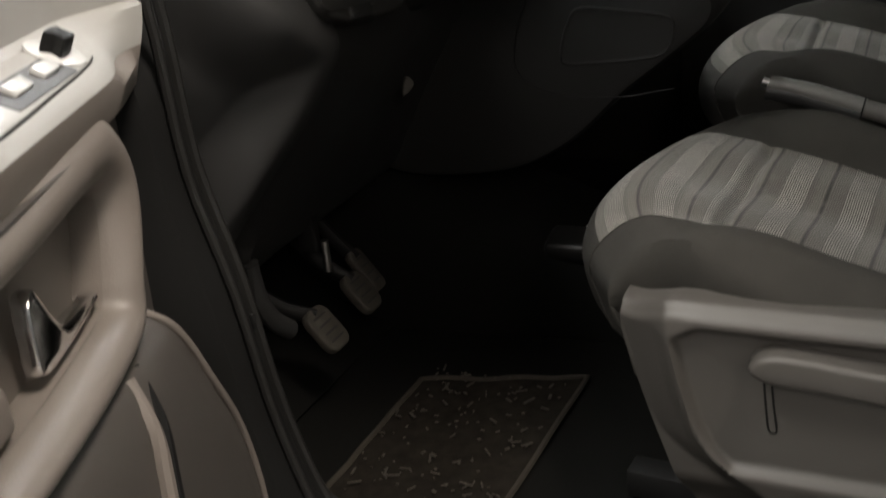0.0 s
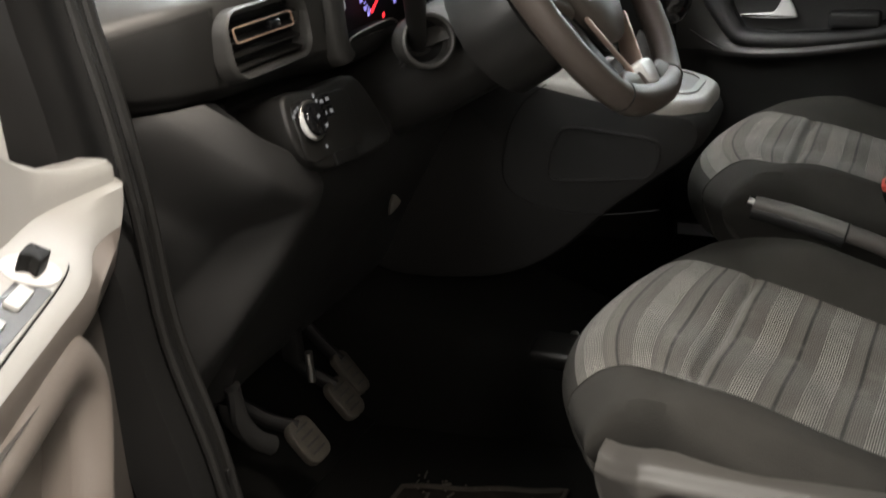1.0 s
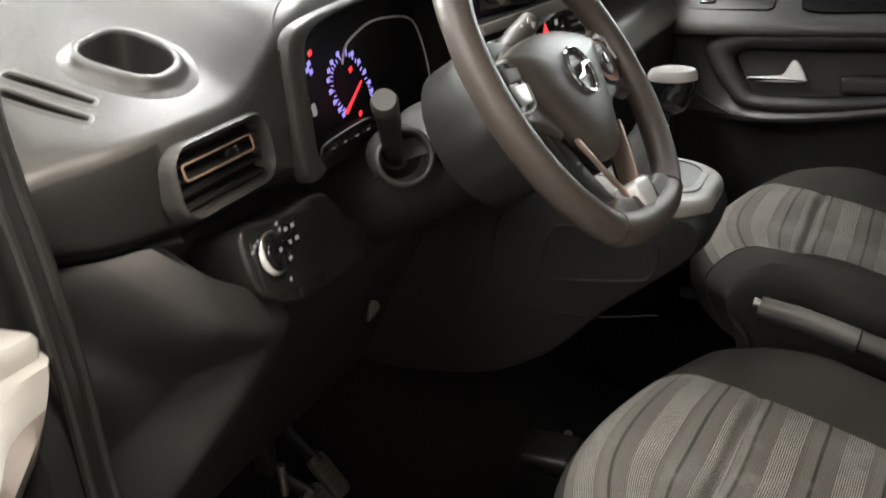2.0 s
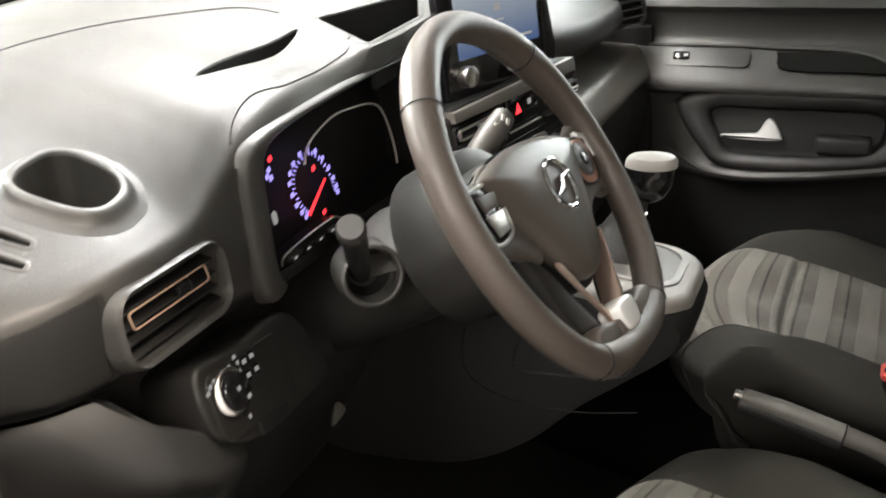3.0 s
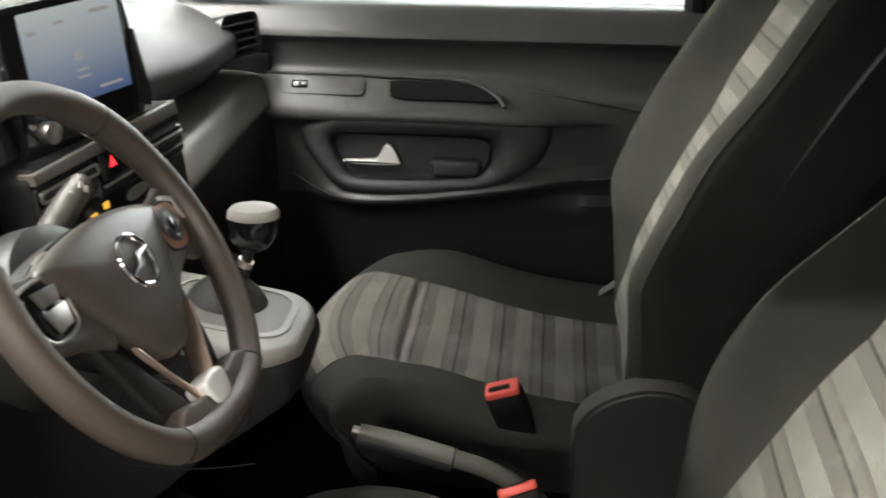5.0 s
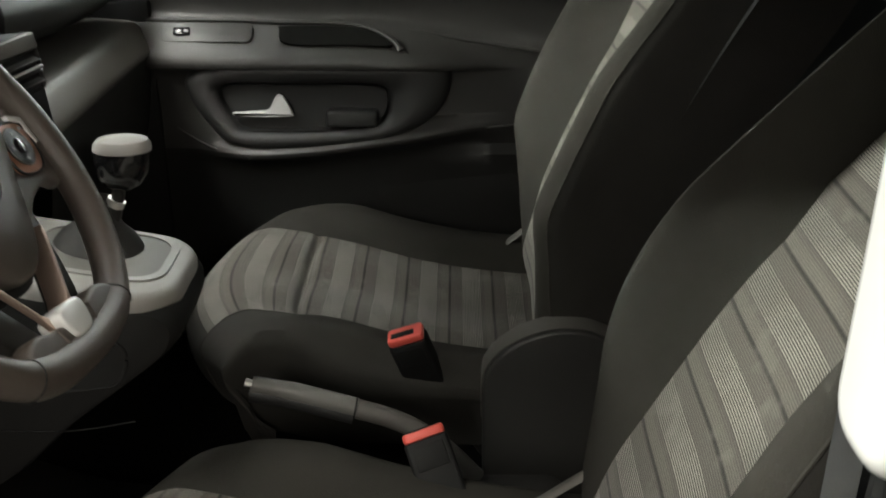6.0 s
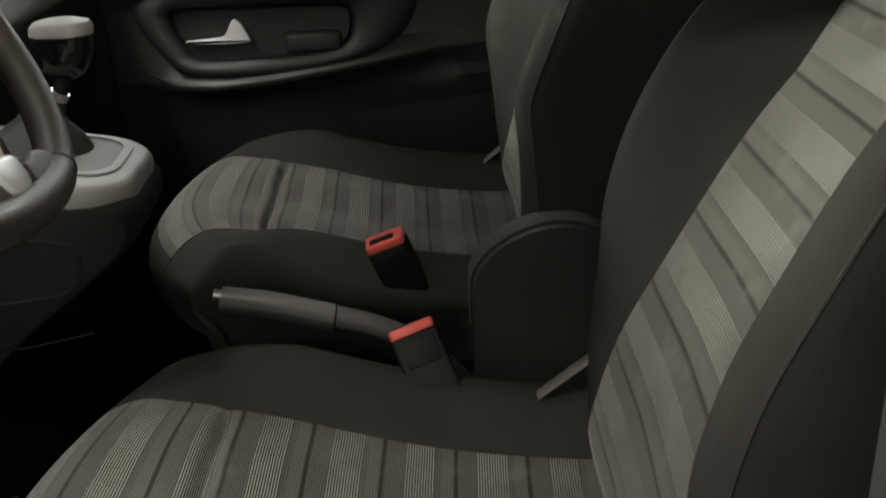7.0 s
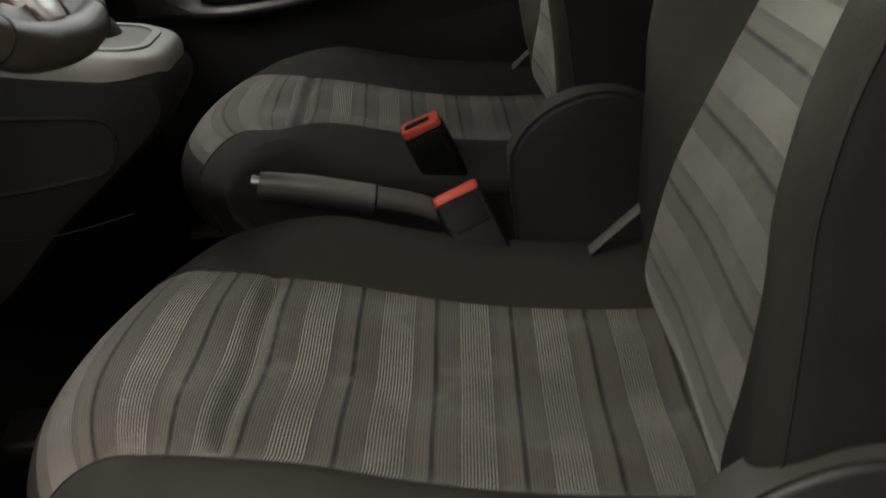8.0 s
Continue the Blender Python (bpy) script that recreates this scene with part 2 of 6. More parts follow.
def tube(path, radius, sides=12, closed=False, flat=1.0, up=(0, 0, 1), ends=True):
    """A round or flattened bar along a path; radius may be a list."""
    p = [Vector(q) for q in path]
    n = len(p)
    rows = []
    for i, q in enumerate(p):
        a, b = (p[i - 1], p[(i + 1) % n]) if closed else (p[max(i - 1, 0)], p[min(i + 1, n - 1)])
        t = (b - a).normalized()
        side = t.cross(Vector(up)).normalized()
        over = side.cross(t).normalized()
        r = radius[i] if isinstance(radius, (list, tuple)) else radius
        rows.append([q + side * (r * math.cos(w)) + over * (r * flat * math.sin(w)) for w in (2 * math.pi * k / sides for k in range(sides))])
    if closed:
        rows.append(rows[0])
    bm = sheet(rows, closed=True)
    if closed:
        bmesh.ops.remove_doubles(bm, verts=bm.verts, dist=1e-6)
    elif ends:
        cap(bm)
    return bm


def axes(origin, right, up):
    """A frame: its x runs right, its y up, its z towards the viewer."""
    x = Vector(right).normalized()
    z = x.cross(Vector(up)).normalized()
    y = z.cross(x)
    m = Matrix((x, y, z)).transposed().to_4x4()
    m.translation = origin
    return m


def rrect(w, h, r, steps=5):
    out = []
    for cx, cy, a in ((w / 2 - r, h / 2 - r, 0), (-w / 2 + r, h / 2 - r, 90), (-w / 2 + r, -h / 2 + r, 180), (w / 2 - r, -h / 2 + r, 270)):
        for k in range(steps + 1):
            b = radians(a + 90 * k / steps)
            out.append((cx + r * math.cos(b), cy + r * math.sin(b)))
    return out


def prism(outline, depth, m=None, edge=0.0, seg=2, back=0.0):
    """A plate of an outline in x and y, from z = -back to z = depth, with softened rims."""
    bm = bmesh.new()
    vs = [bm.verts.new((q[0], q[1], -back)) for q in outline]
    f = bm.faces.new(vs)
    up = bmesh.ops.extrude_face_region(bm, geom=[f])
    moved = [v for v in up["geom"] if isinstance(v, bmesh.types.BMVert)]
    bmesh.ops.translate(bm, verts=moved, vec=(0, 0, depth + back))
    if edge:
        ring = [e for e in bm.edges if abs(e.verts[0].co.z - e.verts[1].co.z) < 1e-7]
        bmesh.ops.bevel(bm, geom=ring, offset=edge, segments=seg, affect="EDGES", profile=0.5)
    if m is not None:
        bmesh.ops.transform(bm, matrix=m, verts=bm.verts)
    return bm


def block(sx, sy, sz, m=None, edge=0.004, seg=2):
    bm = bmesh.new()
    bmesh.ops.create_cube(bm, size=1)
    bmesh.ops.scale(bm, vec=(sx, sy, sz), verts=bm.verts)
    if edge:
        bmesh.ops.bevel(bm, geom=bm.edges[:], offset=edge, segments=seg, affect="EDGES", profile=0.5)
    if m is not None:
        bmesh.ops.transform(bm, matrix=m, verts=bm.verts)
    return bm


def hoop(outer, inner, depth, m=None, lift=0.0):
    """A frame between two outlines with as many points each: its rim slopes by lift towards the opening."""
    a = [(x, y, 0) for x, y in outer]
    rows = [a, [(x, y, depth * 0.8) for x, y in outer], [(x * 0.985 + i * 0.015, y * 0.985 + j * 0.015, depth) for (x, y), (i, j) in zip(outer, inner)],
            [(x, y, depth - lift) for x, y in inner], [(x, y, 0 - lift) for x, y in inner]]
    bm = sheet([*rows, a], closed=True)
    bmesh.ops.remove_doubles(bm, verts=bm.verts, dist=1e-6)
    if m is not None:
        bmesh.ops.transform(bm, matrix=m, verts=bm.verts)
    return bm


def disc(r, depth, m=None, sides=32, edge=0.0):
    return prism([(r * math.cos(2 * math.pi * k / sides), r * math.sin(2 * math.pi * k / sides)) for k in range(sides)], depth, m, edge)


def joined(*bms):
    out = bmesh.new()
    for b in bms:
        mesh = bpy.data.meshes.new("join")
        b.to_mesh(mesh)
        b.free()
        out.from_mesh(mesh)
        bpy.data.meshes.remove(mesh)
    return out


def loft(stations, steps=5, dens=4):
    """Smooth sections along x: stations of (x, [(y, z), ...])."""
    rows = [[(x, y, z) for y, z in spline(sec, dens)] for x, sec in stations]
    cols = list(zip(*rows))
    fine = [spline(c, steps) for c in cols]
    return [list(r) for r in zip(*fine)]

# ---- the hall round the van ----
alone("ground", block(16, 16, 0.1, pose(0, 0, -0.05), 0), SCREED, "pale polished screed floor of a hall", "floor", kind="structure")
for nm, sx, sy, x, y in (("wall_north", 16, 0.2, 0, 8), ("wall_south", 16, 0.2, 0, -8), ("wall_east", 0.2, 15.8, 8, 0), ("wall_west", 0.2, 15.8, -8, 0)):
    alone(nm, block(sx, sy, 4.2, pose(x, y, 2.1), 0), PLASTER, "plain white painted hall wall", "wall", kind="structure")
alone("ceiling", block(16, 16, 0.1, pose(0, 0, 4.25), 0), PLASTER, "plain white hall ceiling", "ceiling", kind="structure")

# ---- the van's shell ----
van = thing("van_body", "white panel van body shell round the cab, standing on the hall floor", "van", (0, 0, 0.16), kind="structure")
floor_rows = [[(x, y, z) for x in (-0.80, -0.4, -0.15, 0.15, 0.4, 0.80)] for y, z in spline([(-1.7, 0.42), (0.5, 0.42), (0.66, 0.44), (0.82, 0.55), (0.93, 0.72), (0.96, 1.0), (0.97, 1.3)], 4)]
part("floor_pan", sheet(floor_rows, thick=-0.02), CARPET, van, "black carpeted cab floor and bulkhead")
tunnel = [(x, z) for x, z in spline([(-0.17, 0.41), (-0.155, 0.52), (-0.12, 0.575), (0, 0.59), (0.12, 0.575), (0.155, 0.52), (0.17, 0.41)], 4)]
tunnel_rows = [[(x * k, y, 0.42 + (z - 0.42) * h) for x, z in tunnel] for y, k, h in ((-0.9, 1, 0.6), (-0.45, 1, 0.75), (0.05, 1, 0.8), (0.3, 1.05, 1.0), (0.55, 1.2, 1.5), (0.8, 1.4, 2.0), (0.95, 1.5, 2.4))]
part("floor_tunnel", sheet(tunnel_rows), CARPET, van)
part("rail_cover", block(0.07, 0.09, 0.035, pose(-0.118, 0.318, 0.588, 0, -12, 0), 0.012, 3), KNEE, van, "black plastic seat rail cover")
part("rail_bolt", disc(0.007, 0.006, pose(-0.085, 0.300, 0.603, 0, -12, 0), 16, 0.002), SATIN, van, "small bright bolt")
for s in (-1, 1):
    part("sill", block(0.13, 2.3, 0.2, pose(s * 0.80, -0.55, 0.335), 0.03, 4), KNEE, van, "dark plastic door sill cover")
    part("roof_rail", tube([(s * 0.70, 0.30, 1.74), (s * 0.71, 0.1, 1.76), (s * 0.71, -0.5, 1.77), (s * 0.71, -1.7, 1.77)], 0.05, 10), HEADLINE, van)
    # Unseen block, added to keep door-side light off the passenger side.
    part("shade_header", block(0.05, 0.95, 0.09, pose(s * 0.72, -0.02, 1.705), 0.02, 3), HEADLINE, van)
    part("windscreen_pillar", tube([(s * 0.79, 1.06, 1.28), (s * 0.76, 0.72, 1.5), (s * 0.70, 0.30, 1.74)], 0.045, 12), BLACK, van)
    part("rear_lining", block(0.04, 1.25, 1.4, pose(s * 0.785, -1.14, 1.1), 0.01), BLACK, van)
    part("rear_side", block(0.03, 1.27, 1.42, pose(s * 0.825, -1.14, 1.1), 0.01), PAINT, van, "white painted body side")
    part("front_wing", block(0.05, 0.85, 0.75, pose(s * 0.84, 1.04, 0.87), 0.02), PAINT, van)
    part("underbody", block(0.2, 3.0, 0.2, pose(s * 0.6, -0.3, 0.28), 0.02), BLACK, van)
# Unseen roof; its front edge is set to keep windscreen light off the seats.
part("roof", block(1.42, 2.18, 0.05, pose(0, -0.61, 1.80), 0.02), HEADLINE, van, "pale felt headliner and roof")
part("rear_wall", block(1.6, 0.05, 1.4, pose(0, -1.72, 1.1), 0.01), BLACK, van)
part("tailgate", block(1.66, 0.03, 1.42, pose(0, -1.765, 1.1), 0.01), PAINT, van, "white painted tail panel")
part("roof_skin", block(1.46, 2.24, 0.03, pose(0, -0.62, 1.845), 0.014), PAINT, van, "white painted roof")
part("bonnet", sheet([[(x, y, z - 0.05 * x * x) for x in np.linspace(-0.78, 0.78, 9)] for y, z in ((1.0, 1.335), (1.3, 1.26), (1.7, 1.12), (2.05, 0.95), (2.15, 0.6), (2.16, 0.3))], thick=-0.02), PAINT, van, "white painted bonnet")
alone("windscreen", sheet([[(x, y - 0.10 * x * x, z) for x in np.linspace(-0.74, 0.74, 9)] for y, z in ((1.10, 1.33), (0.86, 1.47), (0.62, 1.60), (0.36, 1.72))], thick=0.005), GLASS, "clear curved windscreen glass", "window", kind="structure").visible_shadow = False
alone("windscreen_seal", tube([(x, 1.075 - 0.10 * x * x, 1.402 - 0.03 * x * x) for x in np.linspace(-0.72, 0.72, 17)], 0.012, 10), BLACK, "black rubber seal along the foot of the windscreen", "seal", kind="structure")
part("kick_panel", block(0.06, 0.8, 0.8, pose(0.76, 0.72, 0.8), 0.01), BLACK, van)
# jamb of the open doorway: seals and trim that run down in front of the dashboard's end
jamb = thing("door_jamb", "dark front door jamb with rubber seals beside the dashboard", "door frame", (-0.78, 0.56, 0.45), kind="structure")
JAMB = spline([(0.50, 1.44), (0.490, 1.29), (0.476, 1.2), (0.466, 1.1), (0.462, 0.97), (0.434, 0.845), (0.41, 0.69), (0.36, 0.56), (0.24, 0.50)], 4)
post_rows = []
for y, z in JAMB:
    back = 0.035 * smoothstep(1.05, 1.12, z)
    post_rows.append([(-0.775, y + 0.10, z), (-0.805, y + 0.035, z), (-0.828, y + 0.008, z), (-0.838, y, z), (-0.868, y - 0.012 + back, z), (-0.90, y - 0.012 + back, z), (-0.93, y + 0.03 + back, z)])
part("post", sheet(post_rows), BLACK, jamb)
for dx, dy, r in ((0.004, 0.0, 0.006), (0.034, 0.040, 0.008)):
    part("seal", tube([(-0.838 + dx, y + dy - 0.001, z) for y, z in JAMB], r, 8), KNEE, jamb, "black rubber door seal")
part("seal", tube([(-0.868, y - 0.016, z) for y, z in JAMB], 0.005, 8), KNEE, jamb, "black door seal lip")
part("clip", block(0.012, 0.01, 0.02, pose(-0.836, 0.427, 0.80), 0.003), BLACK, jamb)
part("post_back", block(0.10, 0.34, 0.92, pose(-0.80, 0.84, 0.90), 0.02), BLACK, jamb)
# middle post behind the driver
post = thing("middle_post", "grey trimmed middle door post with white painted outer edge", "pillar", (-0.76, -0.5, 0.45), kind="structure")
LINE = ((-0.40, 0.46), (-0.398, 0.9), (-0.395, 1.2), (-0.395, 1.5), (-0.41, 1.76))
part("post_trim", sheet([[(-0.64, y - 0.17, z), (-0.685, y - 0.05, z), (-0.725, y - 0.02, z), (-0.748, y - 0.006, z), (-0.765, y - 0.015, z)] for y, z in LINE]), PANEL, post)
part("post_edge", tube([(-0.790, y - 0.012, z) for y, z in LINE], 0.009, 8), BLACK, post)
part("post_skin", block(0.05, 0.36, 1.35, pose(-0.815, -0.60, 1.11), 0.02, 3), PAINT, post, "white painted door post")
part("upper_post", prism(rrect(0.06, 0.48, 0.025), 0.22, Matrix(((1, 0, 0, -0.802), (0, 0, -1, -0.383), (0, 1, 0, 1.535), (0, 0, 0, 1))) @ pose(0, 0, 0, 0, 0, 0), 0.014, 4), PAINT, post, "white painted upper door post")

# ---- seats ----
HINGE = Vector((0, -0.405, 0.74))
CUSHION = [(-0.44, 0.725), (-0.38, 0.724), (-0.314, 0.729), (-0.237, 0.739), (-0.162, 0.755), (-0.088, 0.776), (-0.045, 0.787), (0.0, 0.797), (0.025, 0.802), (0.06, 0.808), (0.11, 0.812), (0.155, 0.795), (0.19, 0.757), (0.205, 0.71), (0.195, 0.665), (0.165, 0.64)]
BACK = [(-0.40, 0.70), (-0.378, 0.76), (-0.378, 0.80), (-0.401, 0.89), (-0.437, 0.962), (-0.506, 1.073), (-0.574, 1.168), (-0.66, 1.29), (-0.735, 1.40), (-0.765, 1.44), (-0.80, 1.455), (-0.84, 1.44)]
WING = [(-0.40, 0.72), (-0.382, 0.793), (-0.385, 0.88), (-0.388, 0.939), (-0.392, 1.003), (-0.418, 1.06), (-0.465, 1.14), (-0.53, 1.235), (-0.62, 1.35), (-0.69, 1.42), (-0.74, 1.44), (-0.80, 1.43)]


def cushion_point(x, y, z):
    """A point of the cushion's skin: the front rounds off towards the sides, the wings rise towards the back."""
    a = abs(x)
    wing = smoothstep(0.14, 0.215, a) - 1.0 * smoothstep(0.235, 0.275, a)
    rise = 0.043 * smoothstep(0.13, -0.08, y)
    pull = (0.075 if x > 0 else 0.118) * smoothstep(-0.05, 0.18, y) + (0.0 if x > 0 else 0.06) * smoothstep(0.76, 0.68, z) * smoothstep(0.1, 0.16, y)
    seam = 0.015 * math.exp(-((y - 0.003) / 0.008) ** 2) * smoothstep(0.160, 0.125, a)
    puff = 0.003 * math.exp(-((y - 0.028) / 0.014) ** 2) * smoothstep(0.160, 0.125, a)
    return Vector((x, y - pull * (a / 0.26) ** 2, z + rise * wing + puff - seam - 0.010 * smoothstep(0.1, 0.0, a) * smoothstep(0.15, 0.0, y)))


def seat(x0, lean, label, lift=0.0, deep=0.0, yaw=0.0, behind=0.0, bulge=0.0, near=1.0, wide=(0.018, 0.0)):
    ob = thing("front_seat", label, "seat", (x0, -0.1, 0.42), "front seats")
    off = Vector((x0, 0, lift))
    about = Vector((x0 + 0.15, -0.2, 0))
    swing = Matrix.Translation(about) @ Matrix.Rotation(radians(yaw), 4, "Z") @ Matrix.Translation(-about)

    def seat_part(name, bm, material, parent, label=""):
        bmesh.ops.transform(bm, matrix=swing, verts=bm.verts)
        return part(name, bm, material, parent, label)

    line = spline(CUSHION, 9)
    skin = lambda xs: [[off + cushion_point(x, y, z) for x in xs] for y, z in line]
    rows = skin(np.linspace(-0.168, 0.152, 27))
    turned = next(i for i, (y, z) in enumerate(line) if y > 0.15 and z < 0.772)
    seat_part("cushion_panel", sheet(rows[:turned + 1], start=0.0303), STRIPES, ob, "grey cloth panel with pale cross stripes")
    seat_part("cushion_front", sheet(rows[turned:]), CLOTHSIDE, ob, "plain dark knit cloth front")
    for s, hem in ((-1, 0.168), (1, 0.152)):
        edge = []
        for y, z in line:
            half = 0.262 - 0.03 * smoothstep(-0.12, 0.14, y)
            row = [cushion_point(s * a, y, z) for a in np.linspace(hem, half, 12)]
            top = row[-1]
            low = min(top.z - 0.03, 0.715)
            drop = top.z - low
            for dx, f in ((0.006, 0.12), (0.008, 0.3), (0.008, 0.6), (0.004, 0.9), (-0.006, 1.2), (-0.02, 1.0 + 0.09 / drop)):
                row.append(Vector((s * (half + dx), top.y - 0.006 * f, top.z - drop * f)))
            edge.append([off + p for p in row])
        wing = seat_part("cushion_wing", sheet(edge), CLOTHSIDE if s < 0 else CLOTH, ob, "plain dark knit cloth side wing")
        seat_part("piping", tube([off + cushion_point(s * hem, y, z) + Vector((0, 0, -0.0006)) for y, z in line], 0.0016, 6), CLOTH, wing)
    # backrest, leaned about its hinge
    turn = Matrix.Translation(HINGE + off) @ Matrix.Rotation(radians(lean), 4, "X") @ Matrix.Translation(-HINGE - off)
    inner = spline(BACK, 4)
    outer = spline(WING, 4)
    n = min(len(inner), len(outer))
    panel, rows = [], {-1: [], 1: []}
    for (y, z), (wy, wz) in zip(inner[:n], outer[:n]):
        py = y - deep * smoothstep(0.78, 0.88, z)
        narrow = 1 - 0.16 * smoothstep(1.12, 1.42, z)
        half = 0.133 * narrow + 0.026 * smoothstep(1.14, 1.20, z)
        wy += bulge * smoothstep(0.93, 1.25, z)
        full = wy
        panel.append([turn @ (off + Vector((x * (half + (wide[0] if x < 0 else wide[1] * smoothstep(0.90, 1.15, z))), py - 0.004 * smoothstep(0.9, 0.0, abs(x)), z))) for x in np.linspace(-1, 1, 20)])
        for s in (-1, 1):
            row = []
            wy = full if s > 0 else py + (full - py) * near * (1 - (0.2 if near < 1 else 0.0) * smoothstep(1.2, 1.36, z))
            for k in np.linspace(0, 1, 9):
                e = math.sin(k * math.pi / 2) ** 1.3
                hem = half + (wide[0] if s < 0 else wide[1] * smoothstep(0.90, 1.15, z))
                row.append(Vector((s * (hem + (0.22 * narrow - hem) * k), py + (wy - py) * e, z + (wz - z) * e)))
            # rounds back over the side
            for k in range(1, 7):
                w = k / 6 * math.pi / 2
                row.append(Vector((s * narrow * (0.22 + 0.026 * math.sin(w)), wy - 0.035 * (1 - math.cos(w)), wz - 0.012 * (1 - math.cos(w)))))
            for k in (0.03, 0.07, 0.11, 0.15, 0.18):
                row.append(Vector((s * narrow * (0.246 - 0.1 * k), wy - 0.035 - k, wz - 0.012 - 0.45 * k)))
            rows[s].append([turn @ (off + p) for p in row])
    seat_part("backrest_panel", sheet(panel, start=0.048), STRIPES, ob, "grey cloth panel with pale cross stripes")
    for s in (-1, 1):
        wing = seat_part("backrest_wing", sheet([r[:13] for r in rows[s]]), CLOTH, ob, "plain dark knit cloth side wing")
        seat_part("backrest_flank", sheet([r[12:] for r in rows[s]]), FLANK, ob, "cloth flank of the backrest, darkened for shade")
        seat_part("piping", tube([r[12] + (r[12] - r[10]).normalized() * 0.0005 for r in rows[s]], 0.0017, 6), CLOTH, wing)
    shell = [[turn @ (off + Vector((x, min(wy, -0.41) - 0.115 - 0.03 * (1 - (x / 0.24) ** 2), wz - 0.06))) for x in np.linspace(-0.232, 0.232, 9)] for wy, wz in outer[:n]]
    seat_part("backrest_shell", sheet(shell), PANEL, ob)
    # hinge covers, rounded over the top
    arc = [(-0.292, 0.56), (-0.289, 0.70), (-0.289, 0.765), (-0.298, 0.79), (-0.315, 0.812), (-0.345, 0.833), (-0.38, 0.846), (-0.41, 0.849), (-0.445, 0.842), (-0.49, 0.815), (-0.52, 0.77), (-0.53, 0.70), (-0.53, 0.56)]
    arc = [(y - behind, z) for y, z in arc]
    side = prism([(y, z + 1.9 * lift - 0.02) for y, z in spline(arc, 3)], 0.05, Matrix(((0, 0, 1, -0.262 - 1.1 * lift + x0), (1, 0, 0, 0), (0, 1, 0, 0), (0, 0, 0, 1))), 0.006, 3)
    seat_part("hinge_cover", side, PLASTIC, ob, "satin plastic hinge cover, its lit edge added as a strip")
    over = [(y, z + 1.9 * lift - 0.02) for y, z in spline(arc[1:-2], 4)]
    crown = [(y + (0.0015 if y > -0.4 - behind else -0.0015), z + 0.0018) for y, z in over]
    # Highlight on the cover's upper edge, painted as a strip, paler on the passenger seat.
    seat_part("hinge_highlight", sheet([[(x0 - 0.257 - 1.1 * lift, y, z - 0.0005), (x0 - 0.237 - 1.1 * lift, y, z), (x0 - 0.217 - 1.1 * lift, y, z - 0.0005)] for y, z in crown], thick=-0.001), TRIM if lift else SHIELD, ob, "pale strip painting the highlight on the hinge cover's upper edge")
    strap = [Vector((x0 + 0.207, y, z)) for y, z in spline([(-0.330, 0.772), (-0.362, 0.799), (-0.395, 0.825), (-0.43, 0.846)], 4)]
    seat_part("hinge_strip", tube(strap, 0.010, 8, flat=0.35), TRIM, ob, "grey hinge strip")
    frame_bm = joined(*[block(0.04, 0.46, 0.04, pose(x0 + s * 0.2, -0.14, 0.47), 0.006) for s in (-1, 1)], block(0.42, 0.38, 0.2, pose(x0, -0.15, 0.60), 0.03))
    seat_part("seat_base", frame_bm, BLACK, ob)
    return ob


driver_seat = seat(-0.37, 1.5, "driver's seat in dark cloth with pale cross-striped panels", yaw=-4.3, behind=0.05, bulge=0.036, wide=(0.052, 0.05))
seat(0.37, -9.0, "passenger seat in dark cloth with pale cross-striped panels", 0.02, 0.014, -1.0, near=0.94)

# plastic side shield of the driver's seat
def between(knots, q):
    """A value read off a smooth line through (key, value) knots, keys rising."""
    fine = spline(knots, 6)
    return float(np.interp(q, [k for k, _ in fine], [v for _, v in fine]))


FRONT = [(0.44, 0.0), (0.50, 0.026), (0.56, 0.047), (0.65, 0.077), (0.73, 0.098), (0.80, 0.096)]
RIDGE = [(0.44, -0.16), (0.52, -0.105), (0.555, -0.06), (0.60, -0.003), (0.66, 0.024), (0.74, 0.042), (0.80, 0.050)]


def shield_point(y, z):
    """The shield's face: a proud border along its front, top and foot round a sunk field."""
    brow = 0.736 + 0.016 * smoothstep(0.042, 0.008, y)
    inside_by = min(between(RIDGE, z) - y, brow - z, z - 0.578)
    x = -0.662 + 0.014 * smoothstep(0.0, 0.010, inside_by) + 0.004 * smoothstep(0.01, 0.06, inside_by) + 0.0025 * smoothstep(-0.003, -0.02, inside_by)
    x += 0.030 * min(1.0, max(0.0, (y - between(RIDGE, z)) / 0.055)) + 0.012 * smoothstep(0.757, 0.772, z) + 0.03 * smoothstep(0.55, 0.49, z)
    return x


shield_rows = []
for f in np.concatenate((np.linspace(0, 0.34, 56), np.linspace(0.36, 1, 22))):
    row = []
    for z in np.linspace(0.772, 0.49, 64):
        y = between(FRONT, z) + (-0.46 - between(FRONT, z)) * f
        row.append((shield_point(y, z), y, z - 0.016 * smoothstep(0.03, 0.09, y) * smoothstep(0.70, 0.772, z)))
    top = row[0]
    shield_rows.append([(top[0] + 0.035, top[1], top[2] + 0.001), (top[0] + 0.006, top[1], top[2] + 0.002)] + row)
shield_rows.insert(0, [(x + 0.03, y - 0.004, z) for x, y, z in shield_rows[0]])
shield = part("side_shield", sheet(shield_rows), SHIELD, driver_seat, "grey satin plastic side shield with a recessed field", 60)
